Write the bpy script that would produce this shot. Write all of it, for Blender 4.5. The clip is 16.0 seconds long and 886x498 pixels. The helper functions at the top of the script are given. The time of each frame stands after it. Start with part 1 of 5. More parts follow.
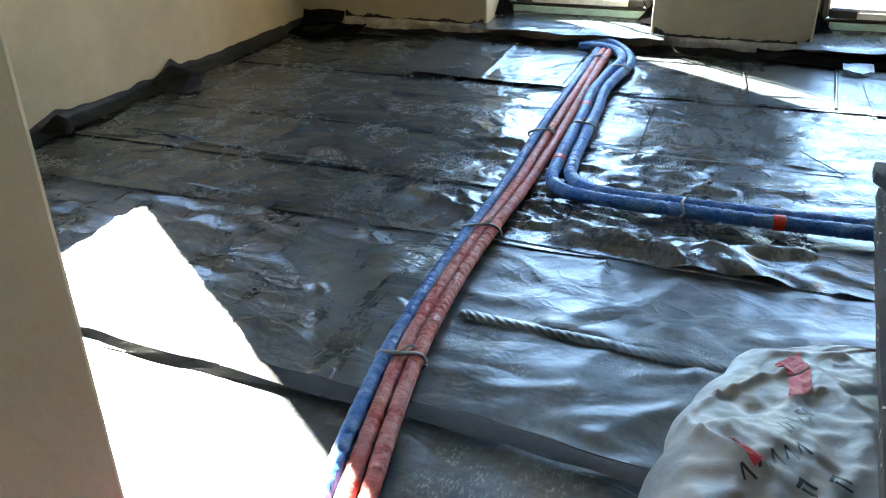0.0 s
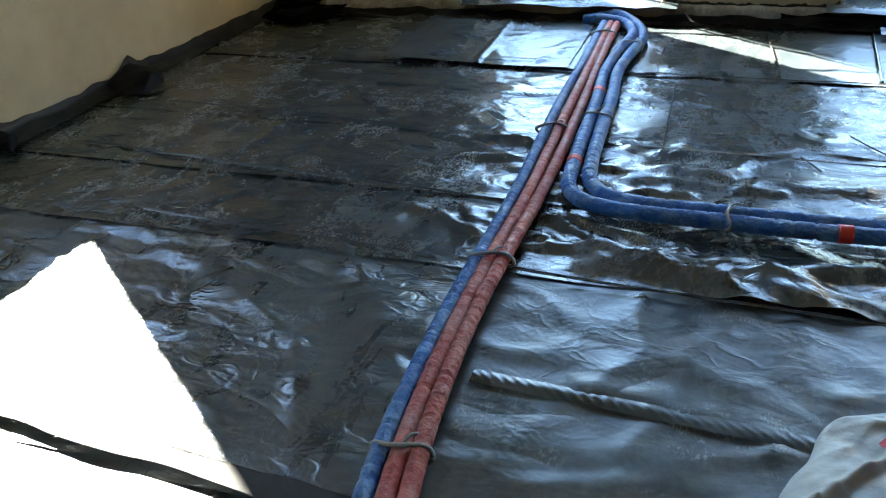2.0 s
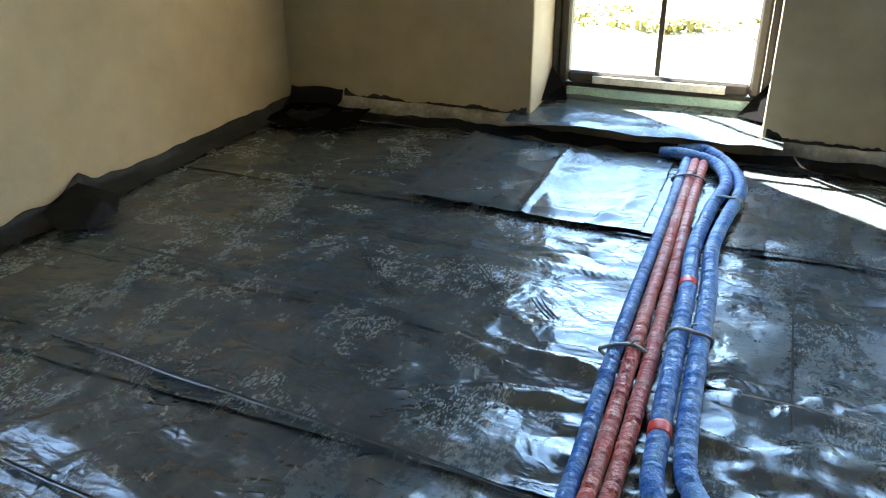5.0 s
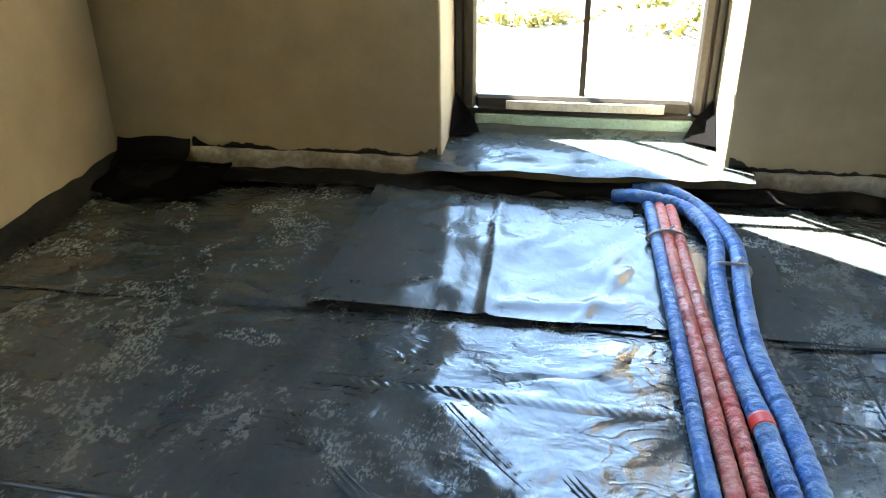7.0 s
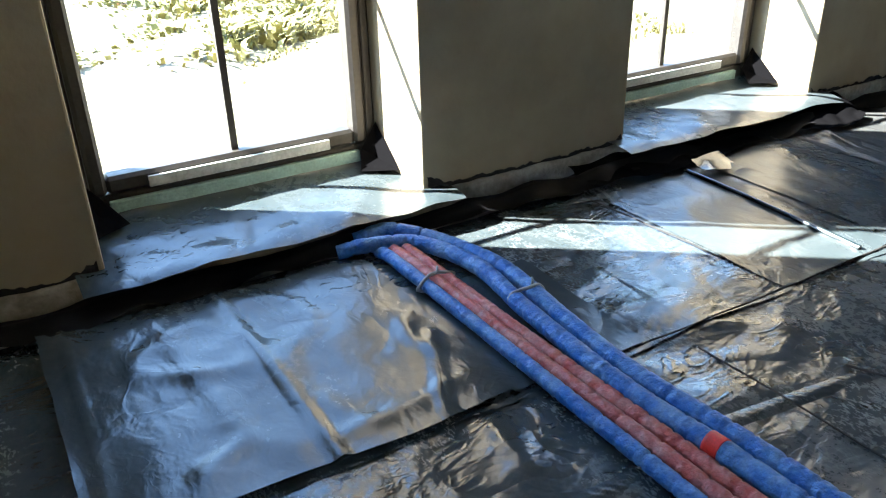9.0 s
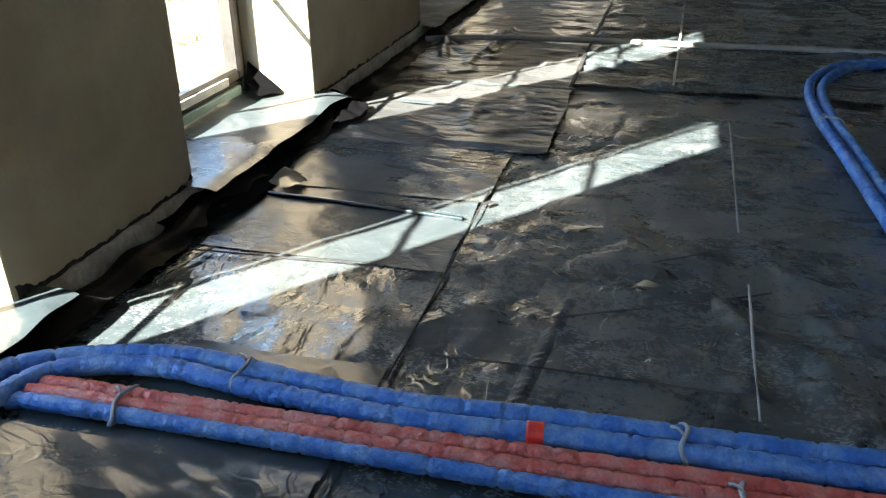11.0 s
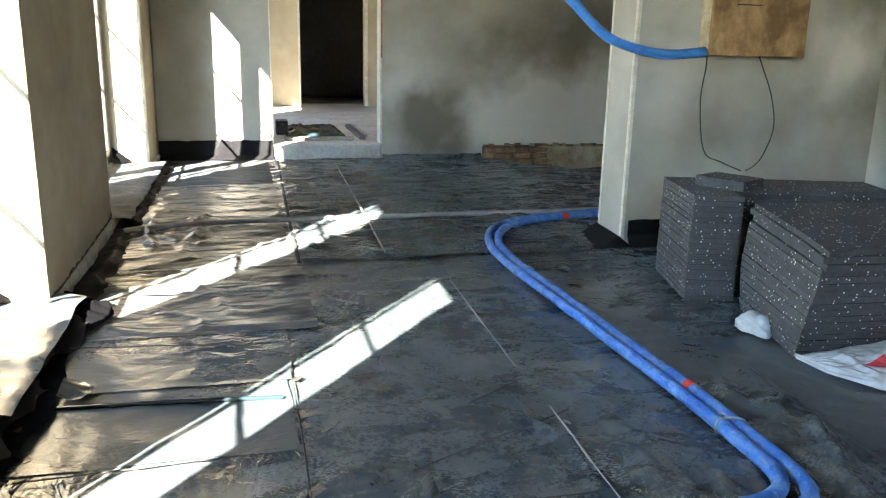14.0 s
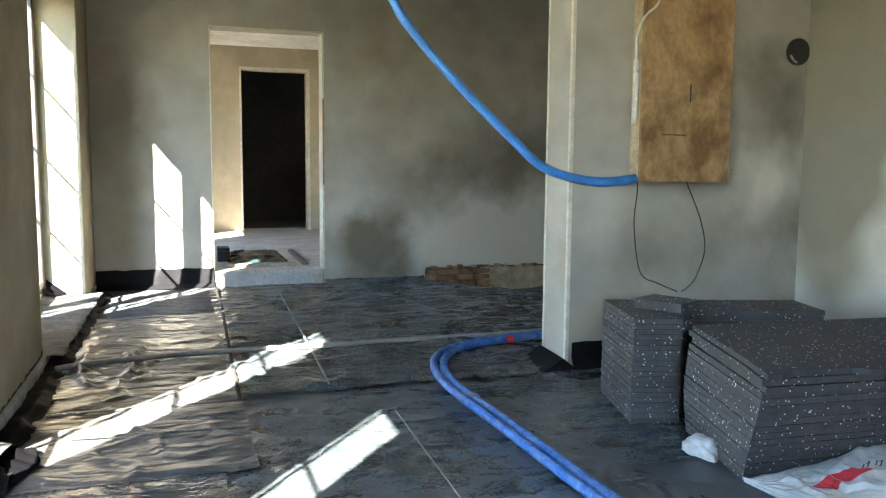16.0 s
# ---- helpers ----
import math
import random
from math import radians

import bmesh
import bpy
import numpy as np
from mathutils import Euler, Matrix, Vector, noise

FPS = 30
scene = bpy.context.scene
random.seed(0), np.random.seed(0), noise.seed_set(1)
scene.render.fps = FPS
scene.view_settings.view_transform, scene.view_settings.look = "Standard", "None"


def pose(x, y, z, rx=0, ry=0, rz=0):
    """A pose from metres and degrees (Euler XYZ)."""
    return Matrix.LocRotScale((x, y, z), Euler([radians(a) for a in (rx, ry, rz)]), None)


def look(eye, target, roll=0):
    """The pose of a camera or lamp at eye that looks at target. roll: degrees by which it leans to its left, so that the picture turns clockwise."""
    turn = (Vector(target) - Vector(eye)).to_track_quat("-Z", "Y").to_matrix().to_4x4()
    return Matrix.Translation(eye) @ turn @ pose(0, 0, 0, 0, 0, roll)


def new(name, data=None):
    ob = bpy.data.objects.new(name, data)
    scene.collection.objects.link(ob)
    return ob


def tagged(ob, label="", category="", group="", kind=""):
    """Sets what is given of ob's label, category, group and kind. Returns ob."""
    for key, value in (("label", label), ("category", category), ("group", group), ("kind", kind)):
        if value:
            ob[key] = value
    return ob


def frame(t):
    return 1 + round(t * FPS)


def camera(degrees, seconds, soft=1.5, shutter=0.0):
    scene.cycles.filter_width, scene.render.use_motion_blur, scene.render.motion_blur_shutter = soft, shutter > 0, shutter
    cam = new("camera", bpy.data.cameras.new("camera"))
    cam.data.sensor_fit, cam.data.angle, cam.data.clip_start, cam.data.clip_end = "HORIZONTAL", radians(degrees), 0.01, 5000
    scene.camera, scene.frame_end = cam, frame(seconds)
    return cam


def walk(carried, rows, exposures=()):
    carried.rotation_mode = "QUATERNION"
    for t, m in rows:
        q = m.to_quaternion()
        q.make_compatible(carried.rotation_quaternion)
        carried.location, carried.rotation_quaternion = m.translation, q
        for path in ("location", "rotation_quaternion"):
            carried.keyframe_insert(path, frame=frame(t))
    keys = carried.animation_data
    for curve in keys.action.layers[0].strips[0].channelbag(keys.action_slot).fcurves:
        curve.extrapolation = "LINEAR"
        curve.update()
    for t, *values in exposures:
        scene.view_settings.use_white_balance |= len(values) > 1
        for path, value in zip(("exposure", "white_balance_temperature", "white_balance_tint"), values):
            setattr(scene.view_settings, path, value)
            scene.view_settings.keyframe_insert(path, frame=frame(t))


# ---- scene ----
cam = camera(58.0, 16.0, soft=1.15)
PATH = [
    (0, (0.064, 1.877, 1.026), (-0.55, 3.543, 0.106), -0.7),
    (0.5, (0.13, 1.952, 1.017), (-0.688, 3.535, 0.109), -1.2),
    (1, (0.114, 2.007, 0.996), (-0.769, 3.545, 0.07), -1.9),
    (1.5, (0.044, 2.11, 0.995), (-0.732, 3.683, 0.035), -2.4),
    (2, (-0.08, 2.25, 0.992), (-0.677, 3.883, 0.004), -3.2),
    (2.5, (-0.134, 2.352, 0.978), (-0.667, 4.006, -0.011), -2.5),
    (3, (-0.125, 2.552, 0.996), (-0.697, 4.214, 0.041), -1.0),
    (3.5, (-0.107, 2.703, 0.997), (-0.717, 4.365, 0.065), -0.9),
    (4, (-0.15, 2.826, 0.987), (-0.803, 4.485, 0.079), -1.1),
    (4.5, (-0.252, 2.994, 0.999), (-0.943, 4.659, 0.133), -0.7),
    (4.7, (-0.286, 3.041, 1.002), (-0.996, 4.703, 0.144), -0.5),
    (6.8, (-0.804, 3.697, 1.046), (-1.167, 5.434, 0.123), -0.4),
    (7, (-0.863, 3.756, 1.019), (-1.144, 5.513, 0.106), -0.6),
    (7.5, (-1.059, 3.881, 1.049), (-1.091, 5.645, 0.107), -1.8),
    (8, (-1.156, 4.028, 1.01), (-0.909, 5.801, 0.118), -2.3),
    (8.5, (-1.285, 4.17, 0.99), (-0.67, 5.856, 0.108), -1.8),
    (9, (-1.419, 4.299, 0.992), (-0.514, 5.84, 0.094), -1.4),
    (9.5, (-1.478, 4.466, 0.957), (-0.326, 5.84, 0.07), -1.5),
    (10, (-1.534, 4.623, 1.001), (-0.105, 5.706, 0.115), -1.4),
    (10.2, (-1.558, 4.66, 1.009), (-0.034, 5.598, 0.116), -1.3),
    (12.3, (-1.66, 5.204, 0.999), (0.168, 5.176, 0.188), -0.2),
    (12.5, (-1.664, 5.237, 1.011), (0.17, 5.136, 0.219), -0.4),
    (13, (-1.707, 5.349, 1.029), (0.133, 5.062, 0.3), -0.3),
    (13.5, (-1.797, 5.422, 1.06), (0.06, 5.03, 0.43), 0.2),
    (14, (-1.843, 5.444, 1.093), (0.036, 4.974, 0.594), 1.3),
    (14.5, (-1.852, 5.448, 1.108), (0.035, 4.923, 0.706), 1.6),
    (15, (-1.85, 5.444, 1.124), (0.045, 4.898, 0.788), 1.1),
    (15.5, (-1.852, 5.453, 1.136), (0.043, 4.875, 0.861), 0.9),
    (16, (-1.837, 5.438, 1.147), (0.055, 4.826, 0.937), 0.5),
]
EXPOSURES = [(0, 5.01, 6350, 6), (0.6, 5.06, 6350, 5), (1.0, 4.83, 6330, 5), (1.5, 4.68, 6350, 4), (2.5, 4.33, 6450, 4), (3.5, 4.79, 6390, 4), (4.5, 4.99, 6440, 4), (7, 5.21, 6900, 6), (8, 4.87, 6550, 5), (8.5, 4.22, 6150, 7), (9, 4.12, 6000, 8), (10, 3.44, 6190, 9), (12.5, 5.11, 6790, 9), (14, 5.04, 6600, 10), (16, 4.98, 6400, 10)]
walk(cam, [(t, look(eye, target, roll)) for t, eye, target, roll in PATH], EXPOSURES)

# ---- light ----
SUN_EL = radians(36.4)
SUN_AZ = Vector((-0.786, 0.618, 0)).normalized()
to_sun = SUN_AZ * math.cos(SUN_EL) + Vector((0, 0, math.sin(SUN_EL)))
world = bpy.data.worlds.new("sky_world")
scene.world = world
world.use_nodes = True
wn = world.node_tree
sky = wn.nodes.new("ShaderNodeTexSky")
sky.sky_type = "NISHITA"
sky.sun_disc = False
sky.air_density, sky.dust_density, sky.ozone_density = 1.0, 0.05, 1.2
sky.sun_elevation = SUN_EL
sky.sun_rotation = math.atan2(SUN_AZ.x, SUN_AZ.y) % (2 * math.pi)
wn.links.new(sky.outputs[0], wn.nodes["Background"].inputs[0])
wn.nodes["Background"].inputs[1].default_value = 0.098
sun_data = bpy.data.lights.new("sun", "SUN")
sun_data.energy, sun_data.angle, sun_data.color = 5.0, radians(0.5), (1.0, 0.925, 0.815)
sun = new("sun", sun_data)
sun.matrix_world = look(to_sun * 30, (0, 0, 0))


# ---- materials ----
def mat(name, col, rough=0.6, col2=None, scale=6.0, detail=6.0, amount=1.0, bump=0.0, bump_scale=60.0, bump_dist=0.01, metal=0.0, spots=None, rough2=None, stretch=(1, 1, 1), ramp=(0.35, 0.65), random_obj=0.0):
    """A principled material: two colours mixed by noise at two scales, spots, bump."""
    m = bpy.data.materials.new(name)
    m.use_nodes = True
    nt = m.node_tree
    b = nt.nodes["Principled BSDF"]
    N, L = nt.nodes.new, nt.links.new
    b.inputs["Metallic"].default_value = metal
    b.inputs["Roughness"].default_value = rough
    geo = N("ShaderNodeTexCoord")
    mp = N("ShaderNodeMapping")
    mp.inputs["Scale"].default_value = stretch
    L(geo.outputs["Object"], mp.inputs[0])
    v = mp.outputs[0]
    n1 = N("ShaderNodeTexNoise")
    n1.inputs["Scale"].default_value, n1.inputs["Detail"].default_value = scale, detail
    n1.inputs["Roughness"].default_value = 0.62
    L(v, n1.inputs["Vector"])
    r1 = N("ShaderNodeValToRGB")
    r1.color_ramp.elements[0].position, r1.color_ramp.elements[1].position = ramp
    c2 = col2 or tuple(c * 0.75 for c in col)
    r1.color_ramp.elements[0].color = (*c2, 1)
    r1.color_ramp.elements[1].color = (*col, 1)
    L(n1.outputs["Fac"], r1.inputs[0])
    n2 = N("ShaderNodeTexNoise")
    n2.inputs["Scale"].default_value, n2.inputs["Detail"].default_value = scale * 9, 4
    L(v, n2.inputs["Vector"])
    mx = N("ShaderNodeMixRGB")
    mx.blend_type = "OVERLAY"
    mx.inputs[0].default_value = 0.45 * amount
    L(r1.outputs[0], mx.inputs[1])
    L(n2.outputs["Fac"], mx.inputs[2])
    out = mx.outputs[0]
    if spots:
        colour, size, thresh = spots
        vo = N("ShaderNodeTexVoronoi")
        vo.inputs["Scale"].default_value = size
        L(v, vo.inputs["Vector"])
        wn_ = N("ShaderNodeTexWhiteNoise")
        L(vo.outputs["Color"], wn_.inputs["Vector"])
        ms = N("ShaderNodeMath")
        ms.operation = "GREATER_THAN"
        ms.inputs[1].default_value = 1 - thresh
        L(wn_.outputs["Value"], ms.inputs[0])
        md = N("ShaderNodeMath")
        md.operation = "LESS_THAN"
        md.inputs[1].default_value = 0.33
        L(vo.outputs["Distance"], md.inputs[0])
        mm = N("ShaderNodeMath")
        mm.operation = "MULTIPLY"
        L(ms.outputs[0], mm.inputs[0])
        L(md.outputs[0], mm.inputs[1])
        m2 = N("ShaderNodeMixRGB")
        m2.inputs[2].default_value = (*colour, 1)
        L(mm.outputs[0], m2.inputs[0])
        L(out, m2.inputs[1])
        out = m2.outputs[0]
    if random_obj:
        oi = N("ShaderNodeObjectInfo")
        hs = N("ShaderNodeHueSaturation")
        mr = N("ShaderNodeMapRange")
        mr.inputs[3].default_value, mr.inputs[4].default_value = 1 - random_obj, 1 + random_obj
        L(oi.outputs["Random"], mr.inputs[0])
        L(mr.outputs[0], hs.inputs["Value"])
        L(out, hs.inputs["Color"])
        out = hs.outputs[0]
    L(out, b.inputs["Base Color"])
    if rough2 is not None:
        rr = N("ShaderNodeMapRange")
        rr.inputs[1].default_value, rr.inputs[2].default_value = ramp
        rr.inputs[3].default_value, rr.inputs[4].default_value = rough2, rough
        L(n1.outputs["Fac"], rr.inputs[0])
        L(rr.outputs[0], b.inputs["Roughness"])
    if bump:
        n3 = N("ShaderNodeTexNoise")
        n3.inputs["Scale"].default_value, n3.inputs["Detail"].default_value = bump_scale, 5
        L(v, n3.inputs["Vector"])
        bp = N("ShaderNodeBump")
        bp.inputs["Strength"].default_value, bp.inputs["Distance"].default_value = bump, bump_dist
        L(n3.outputs["Fac"], bp.inputs["Height"])
        L(bp.outputs[0], b.inputs["Normal"])
    return m


def film_mat(name, dust=0.5, crinkle=0.5, stretch=(1, 1, 1), base=(0.004, 0.015, 0.021), gloss=0.2, shine=0.8, tread=0.4, grain=0.13, veil=0.058):
    """Black polyethylene film: glossy, creased, with grey dust trodden over it."""
    m = bpy.data.materials.new(name)
    m.use_nodes = True
    nt = m.node_tree
    b = nt.nodes["Principled BSDF"]
    N, L = nt.nodes.new, nt.links.new
    tc = N("ShaderNodeTexCoord")
    mp = N("ShaderNodeMapping")
    mp.inputs["Scale"].default_value = stretch
    L(tc.outputs["Object"], mp.inputs[0])

    def tex(scale, detail, rough=0.6, dist=0.0, vec=None):
        n = N("ShaderNodeTexNoise")
        n.inputs["Scale"].default_value, n.inputs["Detail"].default_value = scale, detail
        n.inputs["Roughness"].default_value, n.inputs["Distortion"].default_value = rough, dist
        L(vec or tc.outputs["Object"], n.inputs["Vector"])
        return n.outputs["Fac"]

    def math_(op, a, c):
        n = N("ShaderNodeMath")
        n.operation = op
        for i, q in enumerate((a, c)):
            if isinstance(q, (int, float)):
                n.inputs[i].default_value = q
            else:
                L(q, n.inputs[i])
        return n.outputs[0]

    def rng(a, lo, hi, to_lo, to_hi):
        n = N("ShaderNodeMapRange")
        for i, q in enumerate((lo, hi, to_lo, to_hi)):
            n.inputs[i + 1].default_value = q
        L(a, n.inputs[0])
        return n.outputs[0]

    big = rng(tex(1.4, 3, 0.5), 0.3, 0.7, 0.0, 1.0)
    streak = N("ShaderNodeMapping")
    streak.inputs["Scale"].default_value = (1.7, 0.75, 1)
    L(tc.outputs["Object"], streak.inputs[0])
    mid = rng(tex(4.2, 7, 0.72, 0.9, streak.outputs[0]), 0.38, 0.76, 0.0, 1.0)
    fine = rng(tex(60.0, 5, 0.75), 0.34, 0.70, 0.25, 1.0)
    # boot prints: clusters of small pale blotches
    treads = rng(tex(4.6, 2, 0.55, 0.5), 0.53, 0.64, 0.0, 1.0)
    prints = math_("MULTIPLY", rng(tex(115, 2, 0.5, 0.3, streak.outputs[0]), 0.50, 0.60, 0.0, 1.0), math_("MULTIPLY", treads, rng(tex(30, 3), 0.42, 0.58, 0.0, 1.0)))
    # dust also carries light: thinned to darken the dim corner, thickened to whiten sun strips
    away = N("ShaderNodeVectorMath")
    away.operation = "DISTANCE"
    away.inputs[1].default_value = (-1.55, 5.05, 0)
    L(tc.outputs["Object"], away.inputs[0])
    dust_by_light = rng(away.outputs["Value"], 0.9, 2.3, 0.72, 1.18)
    d = math_("ADD", math_("MULTIPLY", big, 0.022), math_("MULTIPLY", math_("MULTIPLY", mid, fine), grain * 2.0))
    d = math_("ADD", d, veil)
    d = math_("MULTIPLY", d, dust_by_light)
    d = math_("ADD", d, math_("MULTIPLY", prints, tread * 0.85))
    d = math_("MULTIPLY", d, dust)
    mx = N("ShaderNodeMixRGB")
    mx.inputs[1].default_value = (*base, 1)
    mx.inputs[2].default_value = (0.365, 0.395, 0.39, 1)
    L(d, mx.inputs[0])
    L(mx.outputs[0], b.inputs["Base Color"])
    b.inputs["Roughness"].default_value = 0.8
    b.inputs["Specular IOR Level"].default_value = 0.05 if shine > 0 else 0.0
    # the smooth skin of the film
    b.inputs["Coat Weight"].default_value = min(1.0, shine / 0.8)
    b.inputs["Coat IOR"].default_value = 1.66
    L(math_("ADD", rng(d, 0.03, 0.25, gloss, max(gloss, 0.42)), rng(big, 0, 1, 0.0, 0.06)), b.inputs["Coat Roughness"])
    # creases: broad slack, ridged folds, and sharp thin crinkles in places
    c1 = tex(3.1, 2, 0.45, 0.35, mp.outputs[0])
    c1 = math_("ABSOLUTE", math_("SUBTRACT", c1, 0.5), 0)
    c2 = tex(8.5, 3, 0.5, 0.5, mp.outputs[0])
    c3 = tex(2.3, 2, 0.5, 0.3, mp.outputs[0])
    c4 = math_("ABSOLUTE", math_("SUBTRACT", tex(11.0, 2, 0.5, 0.9, mp.outputs[0]), 0.5), 0)
    c5 = math_("ABSOLUTE", math_("SUBTRACT", tex(24.0, 2, 0.5, 0.6, mp.outputs[0]), 0.5), 0)
    sharp = math_("MULTIPLY", rng(c4, 0.0, 0.09, 1.0, 0.0), rng(tex(2.6, 2, 0.5), 0.42, 0.66, 0.0001, 0.0016))
    sharp = math_("ADD", sharp, math_("MULTIPLY", rng(c5, 0.0, 0.06, 1.0, 0.0), rng(tex(3.7, 2, 0.5), 0.48, 0.66, 0.0, 0.0005)))
    h = math_("ADD", math_("MULTIPLY", c1, 0.036), math_("MULTIPLY", c2, 0.011))
    h = math_("ADD", h, math_("MULTIPLY", c3, 0.05))
    h = math_("ADD", h, sharp)
    bp = N("ShaderNodeBump")
    bp.inputs["Strength"].default_value, bp.inputs["Distance"].default_value = crinkle, 1.0
    L(h, bp.inputs["Height"])
    L(bp.outputs[0], b.inputs["Coat Normal"])
    soft_bp = N("ShaderNodeBump")
    soft_bp.inputs["Strength"].default_value, soft_bp.inputs["Distance"].default_value = crinkle * 0.3, 1.0
    L(h, soft_bp.inputs["Height"])
    L(soft_bp.outputs[0], b.inputs["Normal"])
    return m


def glass_mat(name):
    """Thin window glass: clear, with a mirror gloss that grows towards grazing angles."""
    m = bpy.data.materials.new(name)
    m.use_nodes = True
    nt = m.node_tree
    N, L = nt.nodes.new, nt.links.new
    nt.nodes.remove(nt.nodes["Principled BSDF"])
    clear, gloss, mix, lw = N("ShaderNodeBsdfTransparent"), N("ShaderNodeBsdfGlossy"), N("ShaderNodeMixShader"), N("ShaderNodeLayerWeight")
    clear.inputs["Color"].default_value = (0.97, 0.98, 0.975, 1)
    gloss.inputs["Roughness"].default_value = 0.0
    lw.inputs["Blend"].default_value = 0.5
    steep, level = N("ShaderNodeMath"), N("ShaderNodeMath")
    steep.operation, level.operation = "POWER", "MULTIPLY_ADD"
    steep.inputs[1].default_value = 5.0
    level.inputs[1].default_value, level.inputs[2].default_value = 0.5, 0.03
    L(lw.outputs["Facing"], steep.inputs[0])
    L(steep.outputs[0], level.inputs[0])
    L(level.outputs[0], mix.inputs[0])
    L(clear.outputs[0], mix.inputs[1])
    L(gloss.outputs[0], mix.inputs[2])
    L(mix.outputs[0], nt.nodes["Material Output"].inputs["Surface"])
    return m


def pipe_mat(name, col, worn):
    return mat(name, col, 0.5, col2=worn, scale=16, detail=10, amount=1.0, bump=1.0, bump_scale=60, bump_dist=0.008, ramp=(0.36, 0.56))


M_PLASTER = mat("wall_plaster", (0.46, 0.395, 0.285), 0.9, col2=(0.33, 0.28, 0.195), scale=0.9, detail=5, amount=0.25, bump=0.25, bump_scale=45, bump_dist=0.006)
M_DAMP = mat("drying_plaster", (0.52, 0.50, 0.43), 0.9, col2=(0.24, 0.22, 0.165), scale=0.8, detail=2.0, amount=0.2, bump=0.25, bump_scale=45, bump_dist=0.006, ramp=(0.43, 0.55))
def stained(name, light, dark, axis, blobs):
    """Drying plaster: soft dark and pale patches at given places (u, z, radius, amount)."""
    m = mat(name, (1, 1, 1), 0.9, scale=1.0, bump=0.25, bump_scale=45, bump_dist=0.006)
    nt = m.node_tree
    N, L = nt.nodes.new, nt.links.new
    b = nt.nodes["Principled BSDF"]
    tc = N("ShaderNodeTexCoord")
    wob = N("ShaderNodeTexNoise")
    wob.inputs["Scale"].default_value, wob.inputs["Detail"].default_value = 2.2, 4
    L(tc.outputs["Object"], wob.inputs["Vector"])
    add = N("ShaderNodeVectorMath")
    add.operation = "MULTIPLY_ADD"
    L(wob.outputs["Color"], add.inputs[0])
    add.inputs[1].default_value = (0.7, 0.7, 0.7)
    L(tc.outputs["Object"], add.inputs[2])
    total = None
    for u, z, r, amount in blobs:
        ds = N("ShaderNodeVectorMath")
        ds.operation = "DISTANCE"
        L(add.outputs[0], ds.inputs[0])
        ds.inputs[1].default_value = (axis + 0.35, u + 0.35, z + 0.35)
        mr = N("ShaderNodeMapRange")
        mr.interpolation_type = "SMOOTHSTEP"
        mr.inputs[1].default_value, mr.inputs[2].default_value = r * 0.1, r * 1.35
        mr.inputs[3].default_value, mr.inputs[4].default_value = amount, 0.0
        L(ds.outputs["Value"], mr.inputs[0])
        if total is None:
            total = mr.outputs[0]
        else:
            a = N("ShaderNodeMath")
            L(total, a.inputs[0])
            L(mr.outputs[0], a.inputs[1])
            total = a.outputs[0]
    fine = N("ShaderNodeTexNoise")
    fine.inputs["Scale"].default_value, fine.inputs["Detail"].default_value = 3.5, 7
    L(tc.outputs["Object"], fine.inputs["Vector"])
    f2 = N("ShaderNodeMapRange")
    f2.inputs[3].default_value, f2.inputs[4].default_value = 0.2, 0.8
    L(fine.outputs["Fac"], f2.inputs[0])
    a = N("ShaderNodeMath")
    a.use_clamp = True
    L(total, a.inputs[0])
    L(f2.outputs[0], a.inputs[1])
    mx = N("ShaderNodeMixRGB")
    mx.inputs[1].default_value = (*dark, 1)
    mx.inputs[2].default_value = (*light, 1)
    L(a.outputs[0], mx.inputs[0])
    L(mx.outputs[0], b.inputs["Base Color"])
    return m


LIGHT, DARK = (0.53, 0.505, 0.445), (0.155, 0.138, 0.10)
M_FARWALL = stained("far_wall_plaster", LIGHT, DARK, 5.65, [(2.75, 0.38, 0.60, 0.85), (2.1, 0.45, 0.6, 0.6), (4.0, 0.75, 0.30, 0.35), (3.72, 0.34, 0.40, -0.6), (3.15, 0.95, 0.42, -0.35), (2.5, 1.10, 0.55, -0.42), (2.0, 1.2, 0.5, -0.3), (3.4, 2.2, 0.9, -0.15), (5.9, 1.6, 0.5, -0.15)])
M_PIERWALL = stained("pier_wall_plaster", LIGHT, DARK, 2.13, [(2.2, 1.05, 0.28, 0.45), (2.05, 1.55, 0.33, -0.5), (2.95, 0.65, 0.25, -0.2), (3.3, 0.9, 0.3, 0.25), (2.6, 0.7, 0.4, -0.2), (1.95, 0.8, 0.3, -0.3)])
# room plaster made darker for the window wall: its backlit shade is in the colour
M_NORTH_SHADED = mat("window_wall_plaster", (0.355, 0.305, 0.215), 0.9, col2=(0.235, 0.195, 0.128), scale=1.1, detail=6, amount=0.3, bump=0.3, bump_scale=45, bump_dist=0.006)
M_REVEAL = mat("ceiling_plaster", (0.74, 0.72, 0.67), 0.9, scale=1.2, bump=0.2)
M_CEMENT = mat("rough_cement", (0.42, 0.40, 0.35), 0.95, col2=(0.20, 0.18, 0.15), scale=7, bump=0.7, bump_scale=35, bump_dist=0.015)
M_CONCRETE = mat("concrete_floor", (0.46, 0.44, 0.40), 0.9, col2=(0.33, 0.31, 0.28), scale=3, bump=0.3, bump_scale=60)
M_BRICK = mat("old_brick", (0.33, 0.20, 0.11), 0.95, col2=(0.17, 0.09, 0.05), scale=12, bump=0.9, bump_scale=40, bump_dist=0.015, random_obj=0.35)
M_SOOT = mat("black_bitumen", (0.016, 0.015, 0.014), 0.85, col2=(0.006, 0.006, 0.006), scale=18, bump=0.6, bump_scale=60)
